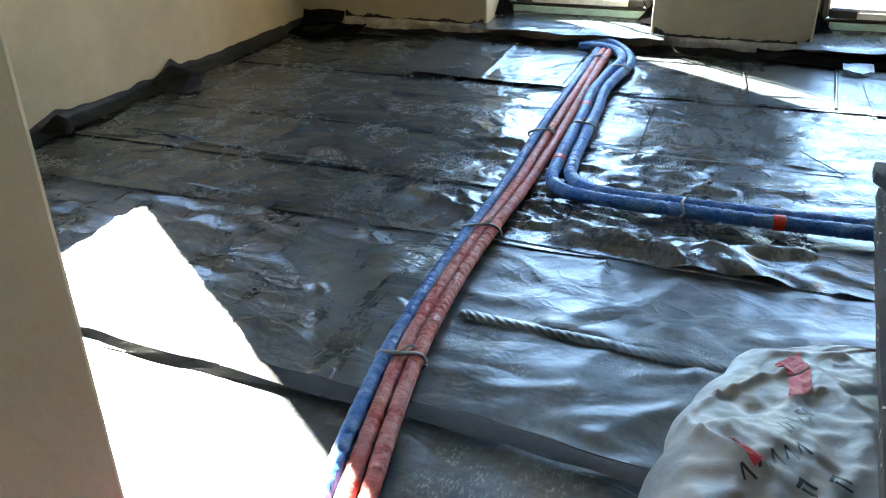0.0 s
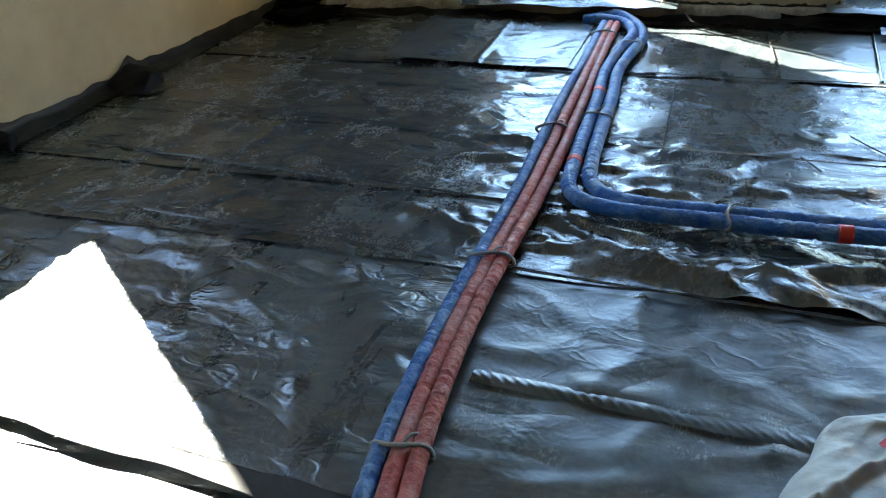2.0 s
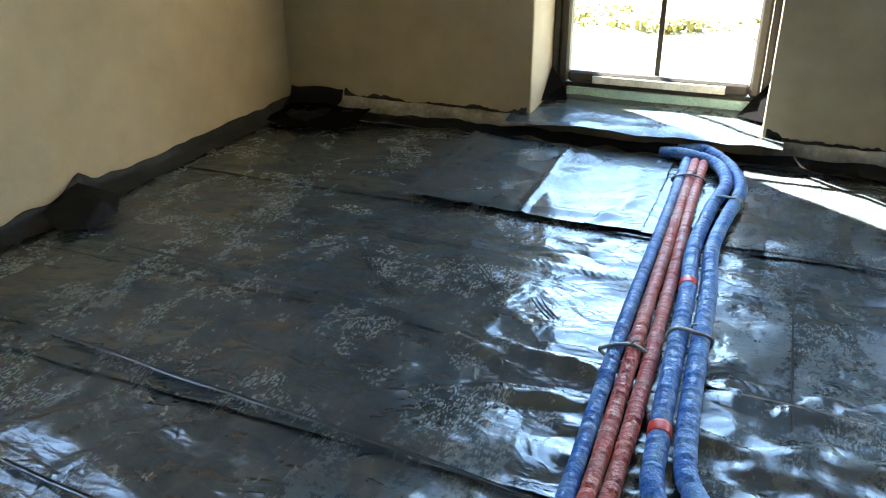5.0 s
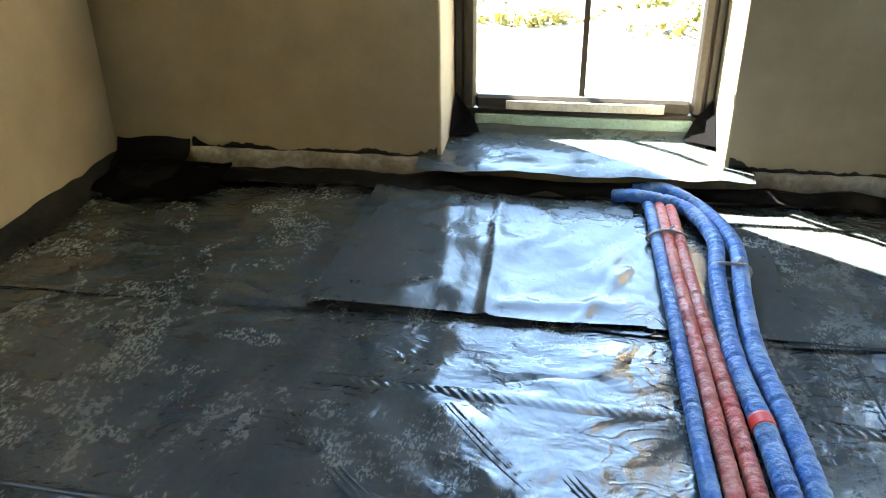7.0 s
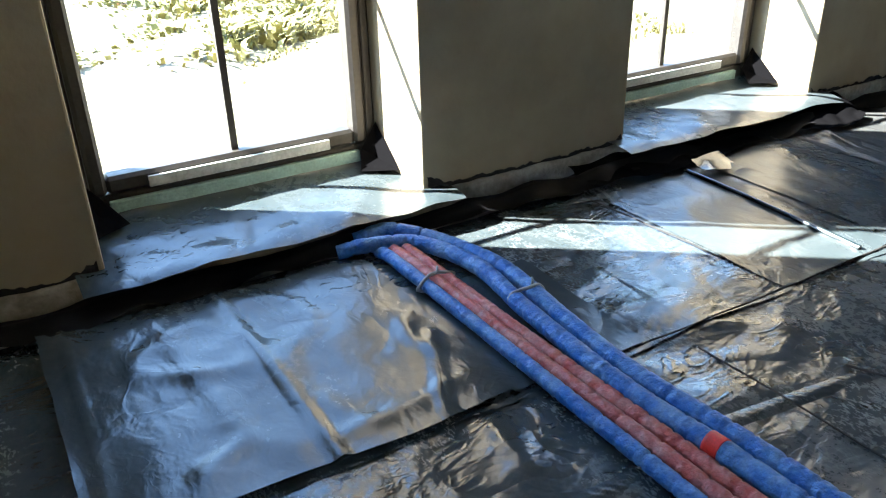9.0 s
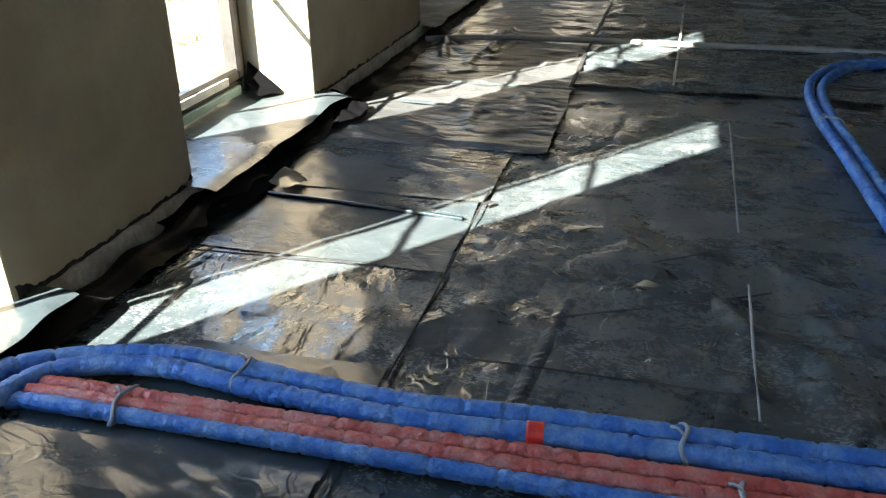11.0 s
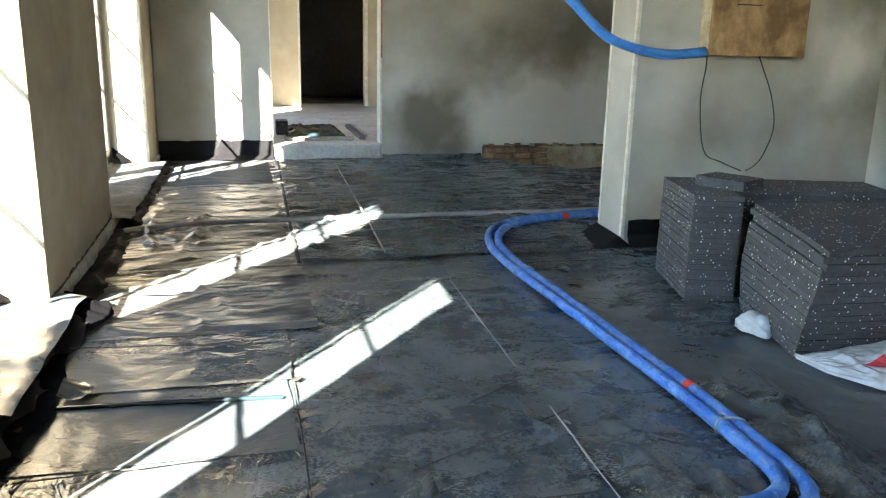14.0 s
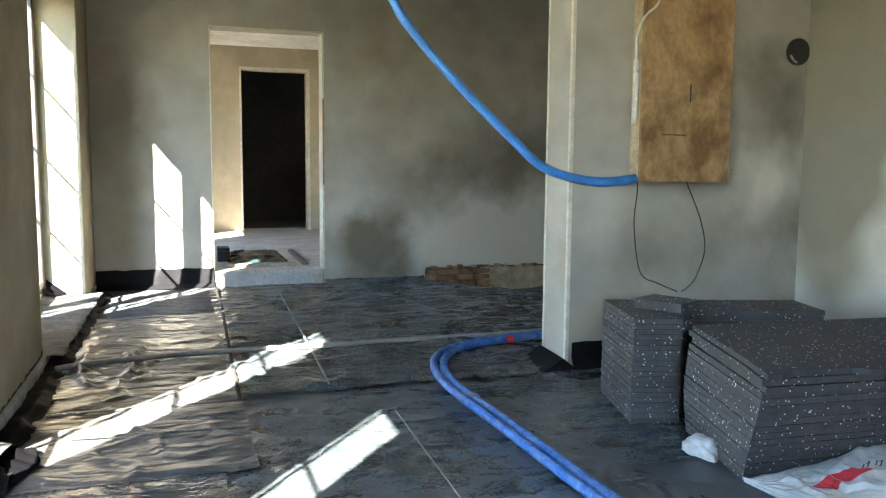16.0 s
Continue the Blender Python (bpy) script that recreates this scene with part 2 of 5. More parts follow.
M_FILM = film_mat("black_film", 0.95, 0.95, stretch=(0.8, 1.25, 1), gloss=0.13)
M_FILM_TAUT = film_mat("taut_black_film", 1.25, 0.5, stretch=(0.8, 1.25, 1), gloss=0.22, veil=0.042)
M_FILM_CRINKLED = film_mat("crinkled_black_film", 1.15, 1.25, stretch=(0.9, 1.5, 1), gloss=0.17, veil=0.065)
M_FILM_FOLD = film_mat("folded_film", 0.2, 0.2, gloss=0.14, tread=0.0, grain=0.03)
M_FILM_CLEAN = film_mat("clean_black_film", 1.1, 0.45, stretch=(1.4, 1, 1), gloss=0.17, shine=0.64, tread=0.02, grain=0.04)
M_FILM_CRUMPLED = film_mat("crumpled_black_film", 1.05, 1.3, stretch=(2.4, 1.0, 1), base=(0.012, 0.0125, 0.013), gloss=0.25, shine=0.7, tread=0.05, grain=0.06)
M_FILM_RIPPLED = film_mat("rippled_black_film", 0.85, 1.6, stretch=(2.2, 0.7, 1), gloss=0.10)
M_FILM_DULL = film_mat("dull_dusty_film", 0.6, 0.9, base=(0.012, 0.014, 0.016), gloss=0.5, shine=0.08)
M_FILM_DARK = film_mat("film_upstand_black", 0.015, 0.7, base=(0.006, 0.006, 0.007), gloss=0.4, shine=0.05)
M_FILM_BLACK = film_mat("matt_black_film", 0.0, 0.5, base=(0.004, 0.004, 0.0045), shine=0.0)
M_FILM_TURNED = film_mat("turned_up_film", 0.40, 0.8, base=(0.005, 0.005, 0.005), gloss=0.35, shine=0.15, tread=0.05)
M_BAND = mat("dull_film_band", (0.030, 0.028, 0.025), 0.75, col2=(0.016, 0.015, 0.014), scale=9, bump=0.3, bump_scale=12, bump_dist=0.01)
M_TAPE = mat("pale_tape", (0.34, 0.34, 0.33), 0.5, scale=20)
M_FRAME = mat("window_frame_paint", (0.042, 0.038, 0.033), 0.5, col2=(0.028, 0.025, 0.022), scale=9, bump=0.08)
M_WHITE = mat("white_strip", (0.55, 0.57, 0.55), 0.5, scale=12)
M_MINT = mat("mint_strip", (0.30, 0.46, 0.445), 0.5, scale=12)
M_GLASS = glass_mat("window_glass")
M_BLUE = pipe_mat("blue_insulation", (0.020, 0.118, 0.40), (0.12, 0.25, 0.48))
M_RED = pipe_mat("red_insulation", (0.40, 0.075, 0.062), (0.46, 0.19, 0.165))
M_GREYPIPE = mat("grey_conduit", (0.3, 0.3, 0.29), 0.6, scale=15, bump=0.2)
M_HOSE = mat("blue_hose", (0.07, 0.30, 0.78), 0.4, col2=(0.05, 0.22, 0.62), scale=10)
M_REDTAPE = mat("red_tape", (0.62, 0.03, 0.02), 0.45, scale=30)
M_TIE = mat("clear_tie", (0.30, 0.33, 0.36), 0.35, scale=30)
M_EPS = mat("graphite_foam", (0.066, 0.064, 0.064), 0.85, col2=(0.045, 0.045, 0.046), scale=7, bump=0.35, bump_scale=140, bump_dist=0.004, spots=((0.72, 0.72, 0.70), 105, 0.10), random_obj=0.18)
M_PLASTIC = mat("white_bag_plastic", (0.55, 0.565, 0.555), 0.5, col2=(0.32, 0.335, 0.34), scale=5, amount=0.15, bump=0.35, bump_scale=26, bump_dist=0.01)
M_BAGRED = mat("bag_red_print", (0.50, 0.03, 0.05), 0.6, scale=14)
M_INK_SHADE = mat("black_print_and_shade", (0.015, 0.015, 0.015), 0.5, scale=14)
M_WOOD = mat("pine_board", (0.37, 0.235, 0.11), 0.75, col2=(0.15, 0.08, 0.03), scale=3.2, detail=9, amount=0.9, bump=0.3, bump_scale=30, stretch=(1, 1.3, 1.0), ramp=(0.40, 0.60))
M_WOOD_EDGE = mat("board_edge", (0.55, 0.44, 0.29), 0.8, col2=(0.36, 0.26, 0.15), scale=9, bump=0.3, bump_scale=40)
M_WIRE = mat("black_wire", (0.02, 0.02, 0.02), 0.5)
M_CABLE = mat("white_cable", (0.75, 0.75, 0.72), 0.5)
# dark grey stands in for missing light in the further room; also a dark plank
M_VOID = mat("room_shade_and_dark_plank", (0.10, 0.095, 0.09), 0.95, scale=2)
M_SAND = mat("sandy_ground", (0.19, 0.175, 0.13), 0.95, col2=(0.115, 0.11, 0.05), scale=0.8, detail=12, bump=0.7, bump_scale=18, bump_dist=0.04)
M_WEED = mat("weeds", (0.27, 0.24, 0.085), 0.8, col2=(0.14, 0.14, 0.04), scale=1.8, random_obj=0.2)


# ---- building blocks ----
def mesh_of(name, bm, material, smooth=False):
    bmesh.ops.recalc_face_normals(bm, faces=bm.faces)
    me = bpy.data.meshes.new(name)
    bm.to_mesh(me)
    bm.free()
    me.materials.append(material)
    if smooth:
        for p in me.polygons:
            p.use_smooth = True
    return me


def part(name, bm, material, parent=None, label="", smooth=False):
    ob = new(name, mesh_of(name, bm, material, smooth))
    if parent is not None:
        ob.parent = parent
    if label:
        ob["label"] = label
    return ob


def thing(name, label, category, group="", kind="", at=(0, 0, 0)):
    ob = new(name)
    ob.empty_display_size = 0.1
    ob.location = at
    return tagged(ob, label, category, group, kind)


def box(bm, x0, x1, y0, y1, z0, z1, bevel=0.0, m=None):
    r = bmesh.ops.create_cube(bm, size=1.0)
    vs = r["verts"]
    bmesh.ops.scale(bm, vec=(x1 - x0, y1 - y0, z1 - z0), verts=vs)
    bmesh.ops.translate(bm, vec=((x0 + x1) / 2, (y0 + y1) / 2, (z0 + z1) / 2), verts=vs)
    if m is not None:
        bmesh.ops.transform(bm, matrix=m, verts=vs)
    if bevel:
        es = list({e for v in vs for e in v.link_edges})
        bmesh.ops.bevel(bm, geom=es, offset=bevel, segments=1, affect="EDGES", profile=0.5)
    return bm


def boxed(*a, **k):
    return box(bmesh.new(), *a, **k)


def slab_with_holes(us, zs, holes, t0, t1, axis, bevel=0.008):
    """A wall on a lattice of u and z lines; cells whose middle lies in a hole stay open. axis 'y': u is x; axis 'x': u is y."""
    bm = bmesh.new()
    verts = {}

    def V(i, j, t):
        if (i, j, t) not in verts:
            d = t1 if t else t0
            verts[i, j, t] = bm.verts.new((us[i], d, zs[j]) if axis == "y" else (d, us[i], zs[j]))
        return verts[i, j, t]

    def solid(i, j):
        if not (0 <= i < len(us) - 1 and 0 <= j < len(zs) - 1):
            return False
        u, z = (us[i] + us[i + 1]) / 2, (zs[j] + zs[j + 1]) / 2
        return not any(a < u < b and c < z < d for a, b, c, d in holes)

    for i in range(len(us) - 1):
        for j in range(len(zs) - 1):
            if not solid(i, j):
                continue
            for t in (0, 1):
                bm.faces.new([V(i, j, t), V(i + 1, j, t), V(i + 1, j + 1, t), V(i, j + 1, t)])
            if not solid(i - 1, j):
                bm.faces.new([V(i, j, 0), V(i, j + 1, 0), V(i, j + 1, 1), V(i, j, 1)])
            if not solid(i + 1, j):
                bm.faces.new([V(i + 1, j, 0), V(i + 1, j + 1, 0), V(i + 1, j + 1, 1), V(i + 1, j, 1)])
            if not solid(i, j - 1):
                bm.faces.new([V(i, j, 0), V(i + 1, j, 0), V(i + 1, j, 1), V(i, j, 1)])
            if not solid(i, j + 1):
                bm.faces.new([V(i, j + 1, 0), V(i + 1, j + 1, 0), V(i + 1, j + 1, 1), V(i, j + 1, 1)])
    bmesh.ops.recalc_face_normals(bm, faces=bm.faces)
    if bevel:
        es = [e for e in bm.edges if len(e.link_faces) == 2 and e.calc_face_angle(0) > 1.0]
        bmesh.ops.bevel(bm, geom=es, offset=bevel, segments=2, affect="EDGES", profile=0.5)
    return bm


def smooth_path(pts, step):
    """Catmull-Rom through the points, resampled at even steps."""
    P = [Vector(p) for p in pts]
    P = [P[0] * 2 - P[1]] + P + [P[-1] * 2 - P[-2]]
    raw = []
    for i in range(1, len(P) - 2):
        a, b, c, d = P[i - 1], P[i], P[i + 1], P[i + 2]
        n = 24
        for k in range(n):
            t = k / n
            raw.append(0.5 * ((2 * b) + (c - a) * t + (2 * a - 5 * b + 4 * c - d) * t * t + (3 * b - a - 3 * c + d) * t ** 3))
    raw.append(P[-2])
    out, acc = [raw[0]], 0.0
    for a, b in zip(raw, raw[1:]):
        seg = (b - a).length
        while seg > 1e-9 and acc + seg >= step:
            a = a + (b - a) * ((step - acc) / seg)
            out.append(a.copy())
            seg, acc = (b - a).length, 0.0
        acc += seg
    out.append(raw[-1])
    return out


def tube(pts, radius, step=0.02, sides=12, crease=0.0, every=5, rib=0.0, seed=1, cap=True):
    """A swept tube; crease: soft rings like wrapped insulation, at uneven spacing; rib: even corrugation."""
    path = smooth_path(pts, step)
    bm = bmesh.new()
    rnd = random.Random(seed)
    rings, nxt = [], rnd.randint(3, every + 3)
    up = Vector((0, 0, 1))
    for i, p in enumerate(path):
        d = (path[min(i + 1, len(path) - 1)] - path[max(i - 1, 0)]).normalized()
        s = d.cross(up)
        s = s.normalized() if s.length > 1e-4 else Vector((1, 0, 0))
        w = s.cross(d)
        r = radius * (1 + 0.04 * noise.noise(p * 9) + (rnd.uniform(-0.022, 0.022) if crease else 0.0))
        if crease and i == nxt:
            r *= 1 - crease * rnd.uniform(0.5, 1.2)
            nxt = i + rnd.randint(max(2, every - 3), every + 4)
        if rib:
            r *= 1 + rib * (1 if i % 2 else -1)
        rings.append([bm.verts.new(p + (s * math.cos(a) + w * math.sin(a)) * r * (1 + 0.03 * noise.noise(p * 23 + Vector((a, 0, 0))))) for a in (2 * math.pi * k / sides for k in range(sides))])
    for A, B in zip(rings, rings[1:]):
        for k in range(sides):
            bm.faces.new([A[k], A[(k + 1) % sides], B[(k + 1) % sides], B[k]])
    if cap:
        bm.faces.new(rings[0])
        bm.faces.new(rings[-1][::-1])
    return bm


def film_sheet(x0, x1, y0, y1, z, res=0.025, wave=0.004, lift=0.006, seed=0.0, lift_sides="NSEW", extra=None, jag=0.004):
    """A loose sheet of film as a fine grid, with slack, low waves and edges that stand off a little."""
    nx, ny = max(2, int((x1 - x0) / res)), max(2, int((y1 - y0) / res))
    verts, faces = [], []
    for j in range(ny + 1):
        for i in range(nx + 1):
            x, y = x0 + (x1 - x0) * i / nx, y0 + (y1 - y0) * j / ny
            q = Vector((x * 2.1 + seed, y * 2.1, seed * 3.7))
            w = noise.noise(q) + 0.5 * noise.noise(q * 2.7)
            r = 1 - abs(noise.noise(q * 1.9 + Vector((7, 3, 1)))) * 5
            edge = min(1.0, min(x - x0, x1 - x, y - y0, y1 - y) / 0.07)
            h = (wave * (0.5 + 0.5 * w) + wave * 0.8 * max(0.0, r)) * (0.15 + 0.85 * edge)
            e = 0.0
            k = 0.5 + 0.5 * noise.noise(Vector((x * 3 + seed, y * 3, 9)))
            for side, dist in (("S", y - y0), ("N", y1 - y), ("W", x - x0), ("E", x1 - x)):
                if side in lift_sides:
                    e = max(e, math.exp(-dist / 0.02) * (0.25 + k))
            h += lift * e
            if extra:
                h += extra(x, y)
            X, Y = x, y
            if i in (0, nx):
                X += jag * noise.noise(Vector((y * 6, seed, 2))) * 2
            if j in (0, ny):
                Y += jag * noise.noise(Vector((x * 4, seed, 5))) * 3
            verts.append((X, Y, z + (h if extra else max(0.0, h))))
    for j in range(ny):
        for i in range(nx):
            a = j * (nx + 1) + i
            faces.append((a, a + 1, a + nx + 2, a + nx + 1))
    return verts, faces


def sheet_ob(name, data, material, parent=None, label="", category="", kind="", group="", smooth=True):
    me = bpy.data.meshes.new(name)
    me.from_pydata(data[0], [], data[1])
    me.materials.append(material)
    if smooth:
        for p in me.polygons:
            p.use_smooth = True
    ob = new(name, me)
    if parent is not None:
        ob.parent = parent
    return tagged(ob, label, category, group, kind)


# ---- large structure ----
WL, WN, WE = -2.40, 6.20, 5.65      # inner faces: west, window wall, far wall
TOP = 2.80
OUT = 6.66                          # outer face of the window wall
SILL = 0.085
HEAD = 2.46
OPEN = [(-1.255, -0.365), (0.412, 1.367), (2.93, 5.00)]

slab = tagged(part("floor", box(box(boxed(-3.0, 4.9, -1.6, 6.19, -0.35, -0.012), 4.901, 5.86, 3.4, 6.19, -0.35, -0.012), 4.901, 5.86, -1.6, 3.399, -0.35, -0.17), M_CONCRETE), "raw concrete floor slab under black film", "floor", kind="structure")
us = sorted([-2.88, 5.86] + [v for o in OPEN for v in o])
w = part("wall_north", slab_with_holes(us, [-0.35, SILL, HEAD, 3.0], [(a, b, SILL, HEAD) for a, b in OPEN], WN, OUT, "y"), M_NORTH_SHADED)
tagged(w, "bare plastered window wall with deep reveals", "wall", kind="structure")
w = part("wall_west", slab_with_holes([-1.6, 3.84, 4.70, 6.198], [-0.35, 0.76, HEAD, 3.0], [(3.84, 4.70, 0.76, HEAD)], -2.88, WL, "x"), M_PLASTER)
tagged(w, "beige plastered side wall with black film at its foot", "wall", kind="structure")
w = part("wall_east", slab_with_holes([-1.6, 1.2, 4.205, 5.195, 6.198], [-0.35, 2.335, 3.0], [(4.205, 5.195, -0.4, 2.335)], WE, WE + 0.20, "x"), M_FARWALL)
tagged(w, "half-dried grey plaster wall with a doorway", "wall", kind="structure")
w = part("pier_wall", slab_with_holes([-1.6, 3.43], [-0.35, 3.0], [], 2.13, 2.43, "x"), M_PIERWALL)
tagged(w, "plastered wall end with damp grey patches", "wall", kind="structure")
w = part("wall_south_left", slab_with_holes([-2.4, -0.50], [-0.35, 3.0], [], 1.95, 2.38, "y"), M_PLASTER)
tagged(w, "plastered wall end beside the way in", "wall", kind="structure")
w = part("wall_south_right", slab_with_holes([0.95, 2.128], [-0.35, 3.0], [], 1.55, 1.88, "y"), M_DAMP)
tagged(w, "plastered wall behind the foam stacks", "wall", kind="structure")
w = part("wall_back", boxed(-2.4, 5.65, -1.80, -1.60, -0.35, 3.0), M_PLASTER)
tagged(w, "plastered wall closing the hall", "wall", kind="structure")
c = part("ceiling", boxed(-2.88, 5.86, -1.8, 6.66, TOP + 0.2, TOP + 0.4), M_REVEAL)
tagged(c, "plain plaster ceiling", "ceiling", kind="structure")

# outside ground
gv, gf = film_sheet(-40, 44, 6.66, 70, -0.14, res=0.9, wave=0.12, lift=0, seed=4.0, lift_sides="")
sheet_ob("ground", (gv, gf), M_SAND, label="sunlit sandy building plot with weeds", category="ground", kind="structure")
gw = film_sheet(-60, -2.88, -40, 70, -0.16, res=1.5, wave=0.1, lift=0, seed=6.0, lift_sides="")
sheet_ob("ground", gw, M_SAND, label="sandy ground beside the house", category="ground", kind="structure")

# room behind the doorway
t = tagged(part("floor_back_room", boxed(5.66, 10.6, 2.2, 6.3, -0.3, 0.16, bevel=0.01), M_CONCRETE), "raised pale concrete floor beyond the doorway", "floor", kind="structure")
w = part("wall_back_room", slab_with_holes([2.2, 3.70, 4.63, 6.3], [-0.3, 2.47, 3.0], [(3.70, 4.63, -0.4, 2.47)], 10.1, 10.3, "x"), M_PLASTER)
tagged(w, "plastered wall with a dark doorway", "wall", kind="structure")
w = part("wall_back_room_left", slab_with_holes([5.86, 7.0, 8.1, 10.1], [-0.3, 0.5, 2.45, 3.0], [(7.0, 8.1, 0.5, 2.45)], 6.3, 6.6, "y"), M_PLASTER)
tagged(w, "plastered wall of the back room with an opening", "wall", kind="structure")
tagged(part("wall_back_room_right", boxed(5.86, 10.1, 2.0, 2.2, -0.3, 3.0), M_PLASTER), "plastered wall of the back room", "wall", kind="structure")
tagged(part("ceiling_back_room", boxed(5.86, 12.6, 2.0, 6.5, 2.8, 3.0), M_REVEAL), "plaster ceiling of the back room", "ceiling", kind="structure")
# further room: its darkness is put into the wall and floor colour
tagged(part("dark_room", slab_with_holes([2.2, 6.3], [-0.3, 3.0], [], 12.3, 12.5, "x"), M_VOID), "wall of a further room, its shade put in the dark colour", "wall", kind="structure")
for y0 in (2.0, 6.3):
    tagged(part("dark_room_side", boxed(10.3, 12.3, y0, y0 + 0.2, -0.3, 3.0), M_VOID), "side wall of a further room, coloured dark for shade", "wall", kind="structure")
tagged(part("dark_room_floor", boxed(10.6, 12.3, 2.2, 6.3, -0.3, 0.155), M_VOID), "floor of a further room, coloured dark for shade", "floor", kind="structure")


M_BEAD = mat("pale_corner_bead", (0.62, 0.59, 0.51), 0.8, col2=(0.48, 0.44, 0.36), scale=14, bump=0.2)
for nm, a in (("corner_bead", (5.6465, 5.652, 4.188, 4.206, 0.16, 2.352)), ("corner_bead", (5.6465, 5.652, 5.194, 5.206, 0.16, 2.352)), ("corner_bead", (5.6465, 5.652, 4.2065, 5.1935, 2.334, 2.350)), ("corner_bead", (2.127, 2.1315, 3.412, 3.4315, 0.05, 2.99)), ("corner_bead", (2.132, 2.15, 3.429, 3.4335, 0.05, 2.99)), ("corner_bead", (2.412, 2.4315, 3.429, 3.4335, 0.05, 2.99))):
    tagged(part(nm, boxed(*a, bevel=0.001), M_BEAD), "pale metal corner bead in the plaster edge", "trim", kind="structure")


# ---- windows ----
def bars(x0, x1, z0, z1, y, parent):
    """Two columns and four rows of panes with slim glazing bars; a low window has one pane."""
    if z1 - z0 < 2:
        g = part("pane", boxed(x0, x1, y - 0.002, y + 0.002, z0, z1), M_GLASS, parent)
        g.visible_shadow = False
        return
    xm = (x0 + x1) / 2
    part("glazing_bar", boxed(xm - 0.010, xm + 0.010, y - 0.008, y + 0.008, z0, z1), M_FRAME, parent)
    zs = [z0] + [z1 - 0.552 * k for k in (3, 2, 1)] + [z1]
    for z in zs[1:-1]:
        for a, b in ((x0, xm - 0.0125), (xm + 0.0125, x1)):
            part("glazing_bar", boxed(a, b, y - 0.008, y + 0.008, z - 0.0075, z + 0.0075), M_FRAME, parent)
    for a, b in ((x0, xm - 0.012), (xm + 0.012, x1)):
        for za, zb in zip(zs, zs[1:]):
            g = part("pane", boxed(a, b, y - 0.002, y + 0.002, za, zb), M_GLASS, parent)
            g.visible_shadow = False


def ring(name, x0, x1, z0, z1, wx, wz0, wz1, y0, y1, parent, bevel=0.006):
    part(name, boxed(x0, x0 + wx, y0, y1, z0, z1, bevel=bevel), M_FRAME, parent)
    part(name, boxed(x1 - wx, x1, y0, y1, z0, z1, bevel=bevel), M_FRAME, parent)
    part(name, boxed(x0 + wx, x1 - wx, y0 + 0.002, y1 - 0.002, z0, z0 + wz0, bevel=bevel), M_FRAME, parent)
    part(name, boxed(x0 + wx, x1 - wx, y0 + 0.002, y1 - 0.002, z1 - wz1, z1, bevel=bevel), M_FRAME, parent)


def window(name, x0, x1, z0, z1, sashes, label, m=None):
    """Frame, sashes, glazing bars and panes; its inner side at y = 0 before m."""
    win = tagged(new(name), label, "window", "windows of the room", "structure")
    ring("window_frame", x0, x1, z0, z1, 0.032, 0.075, 0.05, 0.0, 0.08, win)
    n = len(sashes) - 1
    if n == 2:
        part("mullion", boxed(sashes[1] - 0.034, sashes[1] + 0.034, 0.001, 0.079, z0 + 0.076, z1 - 0.051, bevel=0.006), M_FRAME, win)
        pairs = [(sashes[0], sashes[1] - 0.036), (sashes[1] + 0.036, sashes[2])]
    else:
        pairs = [(sashes[0], sashes[1])]
    for a, b in pairs:
        ring("sash", a, b, z0 + 0.078, z1 - 0.052, 0.042, 0.05, 0.05, -0.012, 0.055, win, 0.01)
        bars(a + 0.0425, b - 0.0425, z0 + 0.1285, z1 - 0.1025, 0.028, win)
    if m is not None:
        win.matrix_world = m
    return win


FY = 6.50
for k, (a, b) in enumerate(OPEN):
    mid = (a + b) / 2
    if b - a > 1.5:
        # unseen panel, added to block the sun left of the third window
        tagged(part("sun_blocking_panel", boxed(a, 3.735, 6.52, 6.60, SILL + 0.004, HEAD, bevel=0.004), M_PLASTER), "unseen closed panel added to narrow the window's sunlight", "panel", kind="structure")
        a = 3.74
    sashes = [a + 0.034, b - 0.034] if k < 2 else [a + 0.034, 4.20, b - 0.034]
    window("window_%d" % (k + 1), a, b, SILL + 0.004, HEAD, sashes, "tall dark-framed window with slim glazing bars", Matrix.Translation((0, FY, 0)))
window("window_4", -4.70, -3.84, 0.765, HEAD, [-4.666, -3.874], "side window with one plain pane", Matrix.Translation((-2.70, 0, 0)) @ Matrix.Rotation(radians(90), 4, "Z") @ Matrix.Translation((8.54, 0, 0)))


def strips(x0, x1, xa, xb):
    """Pale masking strips stuck on a window's lower frame."""
    s = tagged(part("masking_strip", boxed(xa, xb, 6.478, 6.4875, 0.172, 0.203, bevel=0.001), M_WHITE), "white masking strip on the window frame", "tape", "masking strips")
    s = tagged(part("masking_strip", boxed(x0, x1, 6.482, 6.4995, 0.112, 0.149, bevel=0.002), M_MINT), "pale mint masking strip along the window frame", "tape", "masking strips")


strips(-1.18, -0.43, -1.07, -0.53)
strips(0.50, 1.28, 0.62, 1.18)
strips(3.85, 4.75, 3.95, 4.65)


# ---- black film on the floor ----
def fold_line(x0, y0, x1, y1, h, w):
    """A height function: one raised crease from point to point."""
    L2 = (x1 - x0) ** 2 + (y1 - y0) ** 2

    def f(x, y):
        t = max(0.0, min(1.0, ((x - x0) * (x1 - x0) + (y - y0) * (y1 - y0)) / L2))
        d2 = (x - x0 - t * (x1 - x0)) ** 2 + (y - y0 - t * (y1 - y0)) ** 2
        return h * math.exp(-d2 / (w * w))
    return f


def sum_of(*fs):
    return lambda x, y: sum(f(x, y) for f in fs)


FILM = "black plastic film sheet laid on the floor, dusty"


